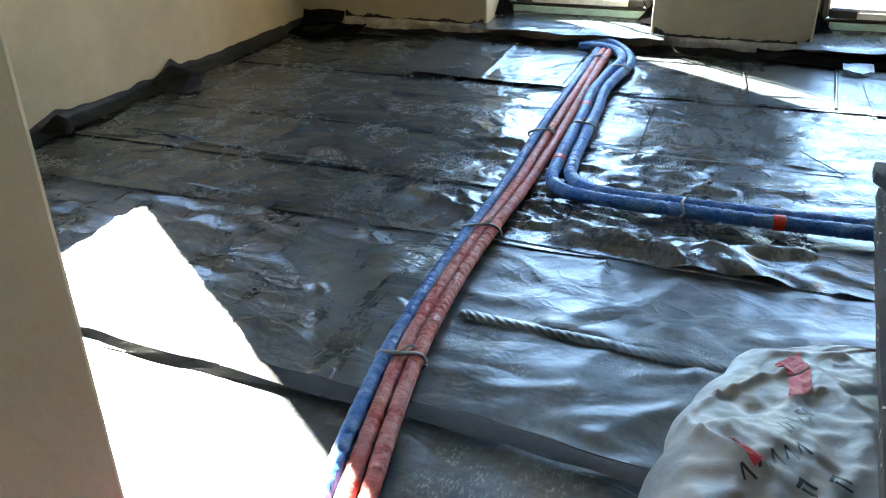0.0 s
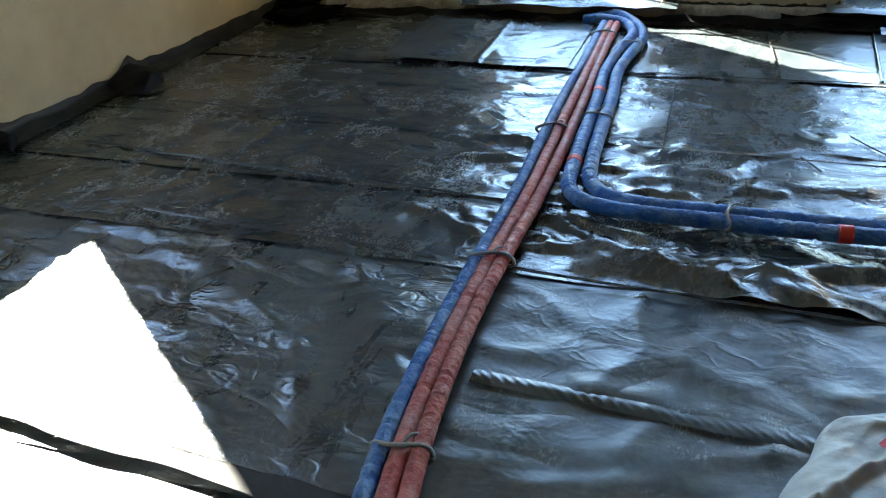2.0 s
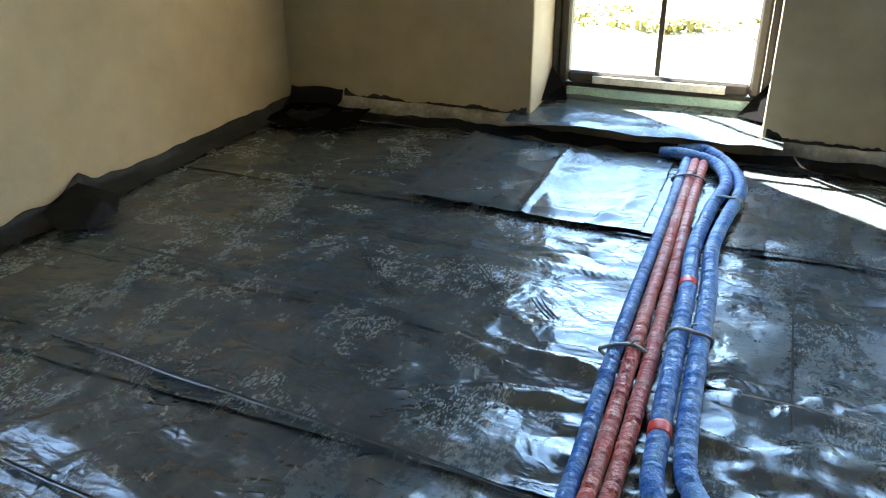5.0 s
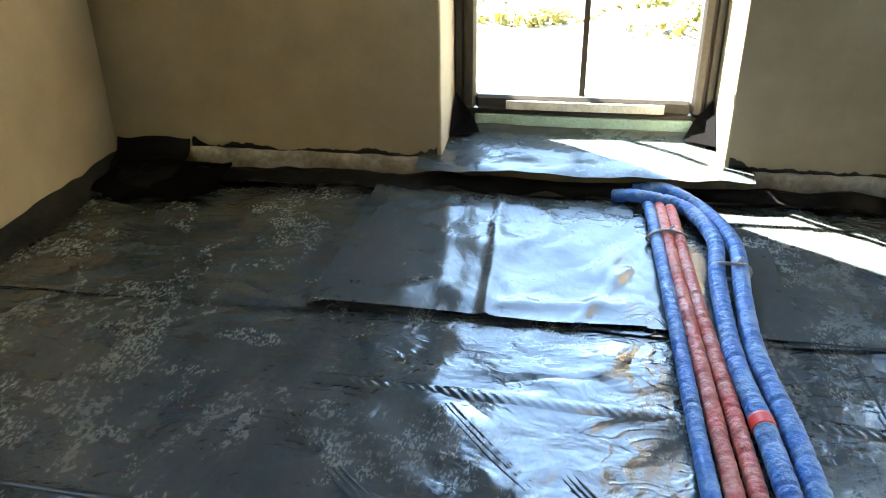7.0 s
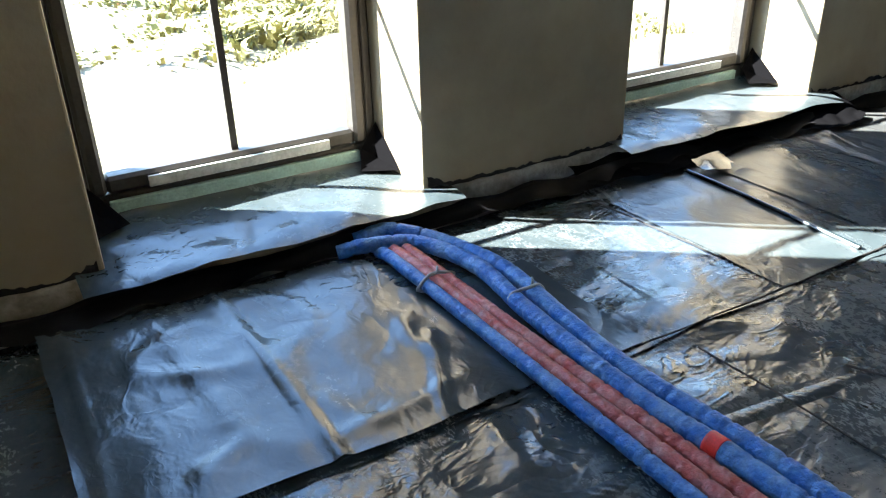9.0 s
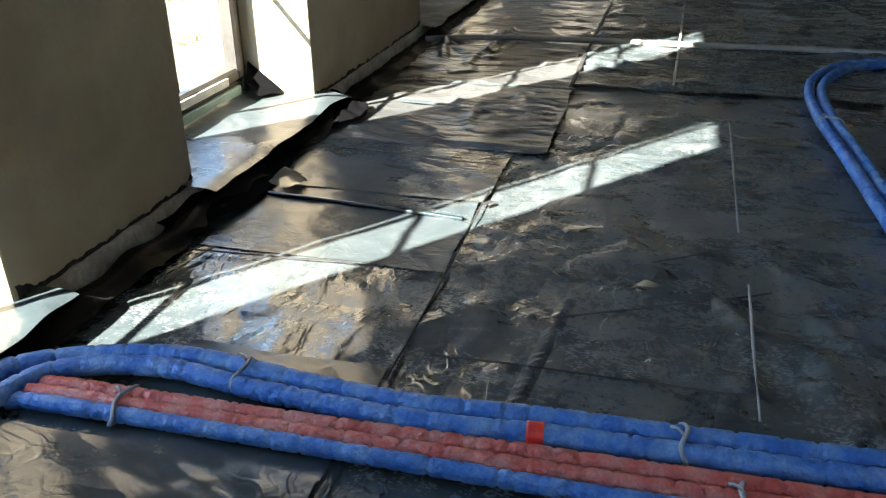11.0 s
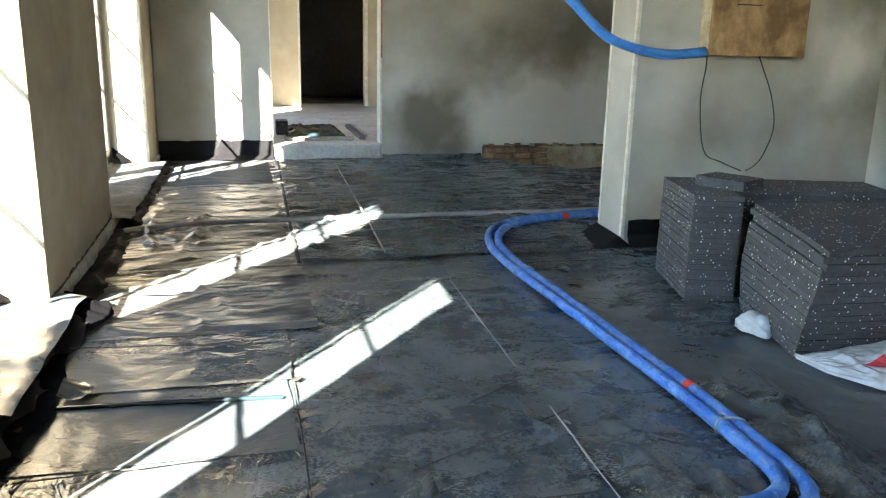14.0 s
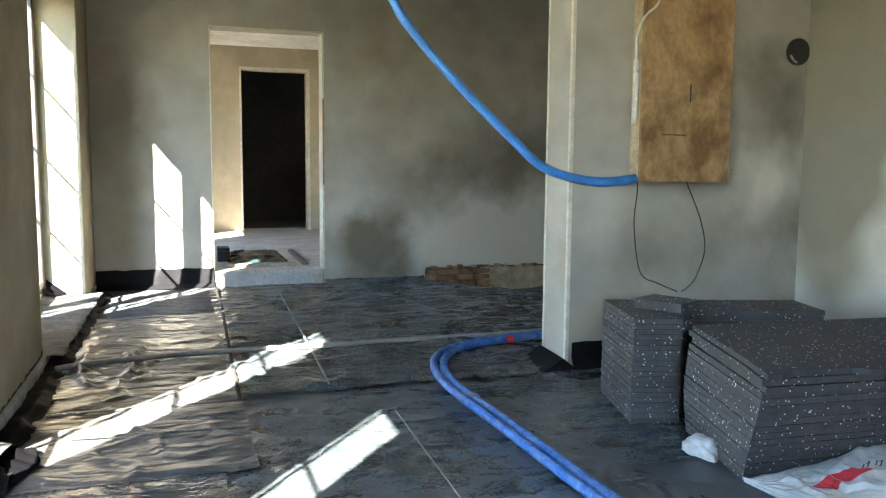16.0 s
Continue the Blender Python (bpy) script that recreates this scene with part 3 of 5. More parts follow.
def floor_sheet(x0, x1, y0, y1, z, m=None, label=FILM, **k):
    return sheet_ob("film_sheet", film_sheet(x0, x1, y0, y1, z, **k), m or M_FILM, label=label, category="plastic film", group="film sheets on the floor")


fold_rnd = random.Random(17)


def crease_fan(n, xr, yr, turn, spread, lens, hs, ws):
    """Several creases scattered over an area, roughly in one direction."""
    out = []
    for _ in range(n):
        x, y = fold_rnd.uniform(*xr), fold_rnd.uniform(*yr)
        a, ln = radians(turn + fold_rnd.uniform(-spread, spread)), fold_rnd.uniform(*lens)
        out.append(fold_line(x, y, x + math.cos(a) * ln, y + math.sin(a) * ln, fold_rnd.uniform(*hs), fold_rnd.uniform(*ws)))
    return out


near_pipes = sum_of(*crease_fan(9, (-0.66, -0.55), (3.88, 4.6), 172, 22, (0.12, 0.3), (0.006, 0.014), (0.010, 0.022)),
                    *crease_fan(13, (-0.62, -0.40), (3.88, 4.55), -6, 26, (0.12, 0.35), (0.007, 0.016), (0.012, 0.026)))
right_folds = sum_of(*crease_fan(12, (-0.32, 0.2), (3.82, 4.02), -14, 30, (0.12, 0.4), (0.008, 0.018), (0.018, 0.040)),
                     *crease_fan(12, (-0.32, 0.15), (4.22, 4.64), 20, 40, (0.1, 0.35), (0.007, 0.015), (0.016, 0.034)))
near_left = sum_of(*crease_fan(14, (-1.7, -0.7), (3.1, 3.75), 150, 35, (0.12, 0.35), (0.006, 0.012), (0.014, 0.030)),
                   *crease_fan(12, (-0.4, 0.3), (3.1, 3.75), 20, 45, (0.12, 0.35), (0.002, 0.005), (0.014, 0.03)))
left_folds = sum_of(fold_line(-1.2, 4.90, -0.85, 4.62, 0.006, 0.008), fold_line(-1.0, 4.98, -0.78, 4.68, 0.006, 0.007), fold_line(-0.9, 4.9, -0.72, 4.7, 0.005, 0.007))
floor_sheet(-2.39, 2.12, -1.55, 1.97, 0.000, seed=1, wave=0.004)
floor_sheet(-2.39, 2.12, 1.95, 3.045, 0.001, M_FILM_TAUT, seed=2, wave=0.007, lift_sides="N", lift=0.006)
floor_sheet(-2.39, 2.12, 4.17, 4.66, 0.0065, seed=8, wave=0.008, lift_sides="SN", lift=0.008, res=0.013, extra=sum_of(near_pipes, right_folds))
sheet_mid = floor_sheet(-2.39, 2.12, 4.62, 5.36, 0.0085, seed=9, wave=0.006, lift_sides="SN", lift=0.005, res=0.018, extra=left_folds)
floor_sheet(-2.39, -0.15, 5.33, 6.10, 0.0105, seed=12, wave=0.005, lift_sides="SE", lift=0.006)
floor_sheet(-0.40, 0.17, 5.325, 6.10, 0.0125, seed=14, wave=0.004, lift_sides="SEW", lift=0.005)
floor_sheet(0.15, 0.64, 5.335, 6.09, 0.0145, M_FILM_CLEAN, seed=15, wave=0.006, lift_sides="SEW", lift=0.006)
floor_sheet(0.62, 1.11, 5.32, 6.10, 0.0165, M_FILM_CLEAN, seed=16, wave=0.006, lift_sides="SEW", lift=0.006)


def ripples(x, y):
    """Crosswise ripples of slack film, strongest beside the joint."""
    a = 0.5 + 0.5 * noise.noise(Vector((x * 1.1, y * 2.0, 3)))
    return 0.017 * a * (0.5 + 0.5 * math.sin(x * 38 + 5 * noise.noise(Vector((x * 1.5, y * 2.2, 1))))) + 0.006 * abs(noise.noise(Vector((x * 11, y * 4, 6))))


def pit_dip(x, y):
    """The film drops over a slanting edge into the pit at the broken foot of the far wall."""
    edge = max(4.93, 5.62 - max(0.0, 3.22 - y) * 1.15)
    q = max(0.0, min(1.0, (x - edge) / 0.06)) if y < 3.22 else 0.0
    return -0.165 * q


bunched = sum_of(*crease_fan(12, (2.3, 3.0), (5.65, 6.0), 10, 30, (0.15, 0.5), (0.010, 0.024), (0.014, 0.03)), lambda x, y: 0.65 * ripples(x, y))
stack_side = sum_of(*crease_fan(34, (0.3, 2.0), (3.25, 4.05), 5, 35, (0.12, 0.45), (0.004, 0.011), (0.010, 0.022)))
floor_sheet(-2.39, -0.545, 3.02, 3.84, 0.0025, M_FILM_CRINKLED, seed=3, wave=0.007, lift_sides="SN", lift=0.006, res=0.014, extra=near_left)
sheet_near = floor_sheet(-0.55, 0.76, 3.02, 3.84, 0.0030, M_FILM_TAUT, seed=3, wave=0.006, lift_sides="SN", lift=0.006, res=0.014, extra=near_left)
floor_sheet(0.75, 2.12, 3.02, 3.84, 0.0035, M_FILM_RIPPLED, seed=3, wave=0.009, lift_sides="SN", lift=0.006, res=0.014, extra=sum_of(stack_side, lambda x, y: 0.45 * ripples(x, y)))
floor_sheet(-2.39, 2.12, 3.80, 4.20, 0.0045, seed=5, wave=0.008, lift_sides="SN", lift=0.007, res=0.013, extra=sum_of(near_pipes, right_folds, stack_side))
sheet_shiny = floor_sheet(1.09, 4.30, 5.20, 6.10, 0.0185, M_FILM_CRUMPLED, "shiny crumpled black film in the window light", seed=17, wave=0.012, lift_sides="S", lift=0.008, res=0.015, extra=bunched)
floor_sheet(4.27, 5.64, 5.20, 6.10, 0.0165, M_FILM_DULL, "dull dusty black film by the far wall", seed=18, wave=0.010, lift_sides="S", lift=0.006, res=0.022, extra=lambda x, y: 0.6 * ripples(x, y))
floor_sheet(2.08, 5.64, -1.5, 3.62, 0.004, M_FILM_RIPPLED, seed=19, wave=0.014, lift_sides="NW", res=0.028, extra=sum_of(pit_dip, lambda x, y: 0.9 * ripples(x, y)))
floor_sheet(2.05, 5.64, 3.60, 5.25, 0.0105, M_FILM_RIPPLED, seed=21, wave=0.018, lift_sides="SNW", lift=0.006, res=0.018, extra=lambda x, y: 1.3 * ripples(x, y))
# the lighter sheet lying in front of the first window, folded once
floor_sheet(-1.44, -0.645, 5.345, 6.06, 0.0215, M_FILM_CLEAN, "cleaner black film offcut with one fold", seed=23, wave=0.007, lift_sides="SEW", lift=0.004, res=0.012,
            extra=sum_of(fold_line(-1.02, 5.35, -1.04, 6.06, 0.010, 0.013), fold_line(-1.40, 5.35, -1.39, 6.06, 0.004, 0.006), fold_line(-0.98, 5.40, -0.70, 5.44, 0.004, 0.02), fold_line(-0.80, 5.36, -0.68, 5.62, 0.006, 0.014), fold_line(-1.15, 5.5, -1.2, 6.0, 0.006, 0.03), lambda x, y: 0.045 * max(0.0, -1.04 - x)))
floor_sheet(-0.65, -0.30, 5.34, 5.80, 0.020, M_FILM_CLEAN, "narrow black film offcut under the pipes", seed=24, wave=0.002, lift_sides="SE", lift=0.003, res=0.03)


def weld(sheet, x0, y0, x1, y1, z, pitch=0.024, width=0.020, seed=1):
    """A shrunken weld seam: a low rope of slanting puckers."""
    a, b = Vector((x0, y0, 0)), Vector((x1, y1, 0))
    d = (b - a).normalized()
    s = Vector((-d.y, d.x, 0))
    n, mrow = int((b - a).length / 0.005), 9
    V, Fc = [], []
    for i in range(n + 1):
        u = (b - a).length * i / n
        gate = 0.35 + 0.65 * max(0.0, min(1.0, 0.6 + 1.6 * noise.noise(Vector((u * 3, seed, 0)))))
        for j in range(mrow):
            v = (j / (mrow - 1) - 0.5) * 2
            env = (1 - v * v) ** 1.5
            h = 0.0075 * env * gate * (0.35 + 0.65 * (0.5 + 0.5 * math.sin(2 * math.pi * (u + v * 0.022) / pitch + 2 * noise.noise(Vector((u * 6, seed, 4))))))
            p = a + d * u + s * (v * width)
            V.append((p.x, p.y, z + h))
    for i in range(n):
        for j in range(mrow - 1):
            q = i * mrow + j
            Fc.append((q, q + 1, q + mrow + 1, q + mrow))
    return sheet_ob("weld_seam", (V, Fc), M_FILM_CLEAN, sheet, "puckered welded seam")


weld(sheet_mid, -1.35, 5.075, -0.62, 5.042, 0.0125)
weld(sheet_mid, -0.36, 5.06, 0.10, 5.0, 0.0125, seed=3)
weld(sheet_near, -0.46, 3.415, 0.15, 3.385, 0.0125, seed=4)
weld(sheet_mid, -1.35, 4.675, -0.62, 4.59, 0.013, seed=5)
weld(sheet_mid, -0.34, 4.66, 0.06, 4.60, 0.013, seed=6)
weld(sheet_shiny, 1.95, 5.18, 1.95, 6.04, 0.034, seed=7)
weld(sheet_shiny, 1.55, 5.22, 1.6, 5.9, 0.034, seed=8)


def tape(pts, z, w=0.003, m=None, label="thin pale tape line on black film"):
    """A thin strip of tape, slightly uneven."""
    V, Fc = [], []
    P = smooth_path([(x, y, 0) for x, y in pts], 0.03)
    for i, p in enumerate(P):
        d = (P[min(i + 1, len(P) - 1)] - P[max(i - 1, 0)]).normalized()
        s = Vector((-d.y, d.x, 0)) * w * (1 + 0.5 * noise.noise(p * 8))
        for q in (p - s, p, p + s):
            V.append((q.x, q.y, z + 0.004 * noise.noise(p * 7)))
        V[-2] = (V[-2][0], V[-2][1], V[-2][2] + 0.003)
    for i in range(len(P) - 1):
        for j in (0, 1):
            a = i * 3 + j
            Fc.append((a, a + 1, a + 4, a + 3))
    return sheet_ob("tape_line", (V, Fc), m or M_TAPE, label=label, category="tape", group="tape lines")


tape([(-0.306, 4.593), (-0.05, 4.585), (0.248, 4.573)], 0.030)
tape([(0.552, 4.577), (1.0, 4.565), (1.60, 4.546)], 0.030)
tape([(2.07, 4.765), (3.2, 4.73), (5.1, 4.68)], 0.040, 0.006)
tape([(2.03, 5.174), (1.98, 4.8), (1.92, 4.44)], 0.028, 0.006, M_FILM_CLEAN, "raised glossy fold in the black film")
tape([(-0.218, 5.265), (-0.215, 5.0), (-0.207, 4.511)], 0.018, 0.003, M_SOOT, "dark cut edge in the film")
tape([(-0.02, 5.05), (0.11, 4.78), (0.235, 4.52)], 0.019, 0.0035, M_SOOT, "dark cut edge in the film")
tape([(0.33, 4.81), (0.40, 4.71), (0.47, 4.605)], 0.019, 0.0035, M_SOOT, "dark cut edge in the film")
tape([(1.86, 4.10), (1.85, 3.85), (1.84, 3.56)], 0.022, 0.004, M_SOOT, "dark cut edge in the film")
tape([(0.105, 6.03), (0.12, 5.78), (0.135, 5.50)], 0.024, 0.0035, M_SOOT, "dark open edge of a film sheet")
tape([(1.01, 6.07), (0.97, 5.70), (0.925, 5.335)], 0.029, 0.0045, M_SOOT, "dark open edge of a film sheet")
tagged(part("rolled_fold", tube([(0.527, 6.04, 0.022), (0.515, 5.85, 0.025), (0.498, 5.6, 0.025), (0.482, 5.36, 0.022)], 0.0075, 0.02, 8), M_FILM_FOLD, smooth=True), "glossy rolled fold in the black film", "plastic film")
tape([(1.95, 5.213), (3.1, 5.205), (5.4, 5.17)], 0.040, 0.010, M_SOOT, "dark open joint between film sheets")
tape([(-2.3, 3.24), (-1.788, 3.184), (-1.449, 3.111), (-1.0, 3.058), (-0.59, 3.031), (-0.31, 3.02), (0.038, 2.983)], 0.026, 0.027, M_BAND, "broad dull grey film band with a twist")
tape([(-2.3, 3.262), (-1.788, 3.206), (-1.449, 3.133), (-1.0, 3.080), (-0.59, 3.053), (-0.31, 3.042), (0.038, 3.005)], 0.024, 0.005, M_SOOT, "dark open joint between film sheets")
tape([(-0.34, 5.326), (0.18, 5.322), (0.70, 5.328)], 0.027, 0.0028, M_SOOT, "dark open edge of a film sheet")
tape([(0.587, 5.325), (0.602, 5.31), (0.62, 5.30)], 0.030, 0.012, M_SOOT, "small lifted black film flap")

for pts in (((-1.366, 4.947), (-1.32, 4.90), (-1.275, 4.853)), ((-1.235, 4.81), (-1.20, 4.775), (-1.165, 4.745)), ((-1.063, 5.02), (-0.994, 4.933), (-0.94, 4.87), (-0.881, 4.808)), ((-0.82, 4.85), (-0.78, 4.80), (-0.75, 4.77))):
    for off in (-0.010, 0.0, 0.010):
        o = tape([(x + off, y + off * 0.6) for x, y in pts], 0.0145, 0.0025, M_FILM_CLEAN, "fine crease")
        o.name = "crease"
        o.parent = sheet_mid
        del o["category"], o["group"]


def sheet_edge(pts, z, label="raised edge of a film sheet"):
    """A dark open joint with the shiny lip of the upper sheet beside it."""
    tape(pts, z, 0.0022, M_SOOT, "dark open joint between film sheets")
    tape([(x, y - 0.007) for x, y in pts], z + 0.002, 0.004, M_FILM_CLEAN, label)


sheet_edge([(-2.10, 4.285), (-1.85, 4.262), (-1.55, 4.235), (-1.25, 4.212), (-1.0, 4.195), (-0.62, 4.160)], 0.019)
sheet_edge([(-1.556, 3.881), (-1.30, 3.862), (-1.0, 3.848), (-0.745, 3.827)], 0.019)
sheet_edge([(-0.62, 3.83), (-0.3, 3.80), (0.1, 3.785), (0.41, 3.771)], 0.020)
sheet_edge([(-2.05, 4.70), (-1.75, 4.69), (-1.36, 4.675)], 0.021)


# ---- foot of the window wall ----
def ragged(x0, x1, y, z0, z1, depth, amp, material, name, label, category, kind="structure", seed=0, res=0.02):
    """A rough band along the window wall: uneven upper edge and lumpy front."""
    n = max(2, int((x1 - x0) / res))
    rows = 5
    V, Fc = [], []
    for i in range(n + 1):
        x = x0 + (x1 - x0) * i / n
        top = z1 + amp * (noise.noise(Vector((x * 9, seed, 0))) + 0.6 * noise.noise(Vector((x * 31, seed, 3))))
        for j in range(rows):
            f = j / (rows - 1)
            z = z0 + (top - z0) * f
            bulge = depth * (1 + 0.35 * noise.noise(Vector((x * 14, f * 2, seed + 5))))
            V.append((x, y - bulge, z))
        V.append((x, y + 0.01, top))
    k = rows + 1
    for i in range(n):
        for j in range(k - 1):
            a = i * k + j
            Fc.append((a, a + k, a + k + 1, a + 1))
    return sheet_ob(name, (V, Fc), material, label=label, category=category, kind=kind)


def damp_edge(x0, x1, seed):
    """Blackened, broken lower edge of the plaster: blotches of uneven height, thickest at the corners."""
    n = int((x1 - x0) / 0.008)
    V, Fc = [], []
    for i in range(n + 1):
        x = x0 + (x1 - x0) * i / n
        corner = math.exp(-min(x - x0, x1 - x) / 0.05)
        v = noise.noise(Vector((x * 7, seed, 0))) + 0.7 * noise.noise(Vector((x * 23, seed, 3))) + 0.5 * noise.noise(Vector((x * 60, seed, 5)))
        low = 0.086 + 0.008 * noise.noise(Vector((x * 15, seed, 8)))
        up = max(0.003, 0.017 * v + 0.014) + 0.045 * corner * (0.7 + 0.5 * v)
        for f, dy in ((-0.2, 0.004), (0.15, -0.004), (0.6, -0.0045), (1.0, 0.004)):
            V.append((x, WN + dy + 0.0015 * noise.noise(Vector((x * 40, f, seed))), low + max(0.0, up) * f))
    for i in range(n):
        for j in range(3):
            a = i * 4 + j
            Fc.append((a, a + 4, a + 5, a + 1))
    return sheet_ob("plaster_edge", (V, Fc), M_SOOT, label="blackened ragged lower edge of the plaster", category="trim", kind="structure")


PIERS = [(-2.12, -1.27), (-0.35, 0.40), (1.38, 2.92)]
for k, (a, b) in enumerate(PIERS):
    ragged(a, b, WN, -0.005, 0.088, 0.018, 0.006, M_CEMENT, "plinth", "rough cement strip at the foot of the wall", "plinth", seed=k)
    damp_edge(a, b, k + 10)
ragged(5.03, 5.64, WN, -0.005, 0.08, 0.016, 0.006, M_CEMENT, "plinth", "rough cement strip at the foot of the wall", "plinth", seed=8)


def film_strip(name, x0, x1, profile, material, label, seed=0, res=0.025, amp=0.01):
    """Film swept along x over a (y, z) profile, crumpled more towards its first points."""
    n = max(3, int((x1 - x0) / res))
    P = smooth_path([(0, y, z) for y, z in profile], 0.018)
    V, Fc = [], []
    for i in range(n + 1):
        x = x0 + (x1 - x0) * i / n
        for j, p in enumerate(P):
            q = Vector((x * 4.5, j * 0.09, seed))
            g = 1.6 if j < 4 else 1.0
            V.append((x, p.y + amp * g * noise.noise(q * 1.3), p.z + amp * g * 0.9 * (0.3 + noise.noise(q + Vector((0, 0, 9))) + 0.5 * noise.noise(q * 2.6))))
    k = len(P)
    for i in range(n):
        for j in range(k - 1):
            a = i * k + j
            Fc.append((a, a + k, a + k + 1, a + 1))
    return sheet_ob(name, (V, Fc), material, label=label, category="plastic film")


film_strip("film_upstand", -2.38, 5.6, [(6.055, 0.024), (6.08, 0.026), (6.098, 0.040), (6.115, 0.047), (6.145, 0.036), (6.178, 0.030)], M_FILM_DARK, "black crumpled film strip along the foot of the window wall", 2, amp=0.021)
for k, (a, b) in enumerate(OPEN):
    film_strip("sill_film", a - 0.07, b + 0.08, [(6.088, 0.088), (6.11, 0.094), (6.15, 0.098), (6.19, 0.099), (6.26, 0.098), (6.36, 0.098), (6.44, 0.1), (6.478, 0.108), (6.488, 0.118)], M_FILM_CLEAN if k < 2 else M_FILM_DULL, "black film sheet spread over the deep window sill", 5 + k, amp=0.0085)
    for q, sgn in ((a, 1), (b, -1)):
        bm = bmesh.new()
        x1 = q + sgn * 0.004
        vs = [bm.verts.new(p) for p in ((x1 + sgn * 0.10, 6.40, 0.112), (x1 + sgn * 0.06, 6.474, 0.155), (x1, 6.486, 0.23), (x1, 6.34, 0.114), (x1 + sgn * 0.03, 6.44, 0.135))]
        bm.faces.new([vs[0], vs[1], vs[4]])
        bm.faces.new([vs[1], vs[2], vs[4]])
        bm.faces.new([vs[2], vs[3], vs[4]])
        bm.faces.new([vs[3], vs[0], vs[4]])
        tagged(part("film_corner", bm, M_FILM_BLACK), "black film folded up into the window corner", "plastic film", "folded film corners")
# dark corner between the side wall and the window wall
film_strip("film_corner_sheet", -2.385, -2.12, [(5.93, 0.022), (6.0, 0.036), (6.08, 0.045), (6.15, 0.06), (6.185, 0.11)], M_FILM_DARK, "black film pushed into the room corner", 31, amp=0.024)


def west_upstand():
    V, Fc = [], []
    n, k = 150, 7
    for i in range(n + 1):
        y = 2.40 + 3.78 * i / n
        top = 0.048 + 0.022 * noise.noise(Vector((y * 2.3, 4, 0))) + 0.018 * noise.noise(Vector((y * 11, 1, 0)))
        tip = math.exp(-((y - 4.92) / 0.05) ** 2) * 0.05 + math.exp(-((y - 4.2) / 0.06) ** 2) * 0.03
        out = math.exp(-((y - 4.86) / 0.13) ** 2) * 0.09
        for j in range(k):
            f = j / (k - 1)
            V.append((-2.393 + (1 - f) ** 2 * (0.07 + out * 0.4) + 0.012 * noise.noise(Vector((y * 6, f * 3, 2))), y + 0.02 * f * noise.noise(Vector((y * 7, 8, 1))), 0.020 + (top + tip) * f ** 1.4 + 0.006 * noise.noise(Vector((y * 9, f * 4, 7)))))
    for i in range(n):
        for j in range(k - 1):
            a = i * k + j
            Fc.append((a, a + 1, a + k + 1, a + k))
    sheet_ob("film_upstand", (V, Fc), M_FILM_TURNED, label="ragged black film turned up against the side wall", category="plastic film")


west_upstand()


def flap(points, centre, label):
    bm = bmesh.new()
    c = bm.verts.new(centre)
    mid = Vector(centre)
    vs = [bm.verts.new(mid + (Vector(p) - mid) * 0.58 - Vector((0.055, 0, 0.012))) for p in points]
    for a, b in zip(vs, vs[1:] + vs[:1]):
        bm.faces.new([a, b, c])
    bmesh.ops.subdivide_edges(bm, edges=list(bm.edges), cuts=4, use_grid_fill=True)
    for v in bm.verts:
        v.co.z += 0.014 * noise.noise(v.co * 14) + 0.007 * noise.noise(v.co * 33)
    return tagged(part("film_flap", bm, M_FILM_DARK, smooth=True), label, "plastic film", "loose film flaps")


flap([(-2.378, 4.93, 0.135), (-2.22, 5.06, 0.05), (-2.07, 4.88, 0.03), (-2.09, 4.66, 0.025), (-2.15, 4.55, 0.025), (-2.37, 4.66, 0.06)], (-2.22, 4.82, 0.075), "black film flap folded over at the side wall")
flap([(-2.378, 4.22, 0.10), (-2.28, 4.30, 0.04), (-2.18, 4.12, 0.025), (-2.37, 4.02, 0.05)], (-2.29, 4.15, 0.06), "small black film flap at the side wall")


def loose_flap(x0, x1, y0, y1, z, h, seed, label, m=None):
    """A crumpled, unevenly cut piece of film lying at the wall's foot."""
    nx, ny = int((x1 - x0) / 0.012), int((y1 - y0) / 0.012)
    V, Fc = [], []
    for j in range(ny + 1):
        for i in range(nx + 1):
            u, v = i / nx, j / ny
            cut = 0.03 * noise.noise(Vector((u * 4, seed, 0)))
            y = y0 + (y1 - y0) * v + cut * (1 - v) + 0.25 * (y1 - y0) * (1 - v) * abs(2 * u - 1) ** 2
            x = x0 + (x1 - x0) * u + 0.02 * noise.noise(Vector((v * 3, seed, 4)))
            q = Vector((x * 7, y * 7, seed))
            V.append((x, y, z + h * v ** 1.5 + 0.016 * abs(noise.noise(q * 1.4)) + 0.012 * noise.noise(q)))
    for j in range(ny):
        for i in range(nx):
            a = j * (nx + 1) + i
            Fc.append((a, a + 1, a + nx + 2, a + nx + 1))
    return sheet_ob("film_flap", (V, Fc), m or M_FILM_BLACK, label=label, category="plastic film", group="loose film flaps")


loose_flap(0.16, 0.95, 6.02, 6.18, 0.034, 0.022, 3, "black crumpled film bunched below the second window")
loose_flap(1.14, 1.48, 5.97, 6.17, 0.045, 0.045, 7, "black film flap at the end of the window sill")
loose_flap(0.55, 0.68, 5.93, 6.02, 0.032, 0.02, 11, "small curled film scrap", M_FILM_FOLD)
loose_flap(-2.36, -1.95, 5.86, 6.12, 0.026, 0.03, 19, "black film wad in the room corner")


# ---- pipes ----
def pipe(name, pts, r, material, label, seed, group, **k):
    return tagged(part(name, tube(pts, r, 0.0065, 14, seed=seed, **k), material, smooth=True), label, "pipe", group)


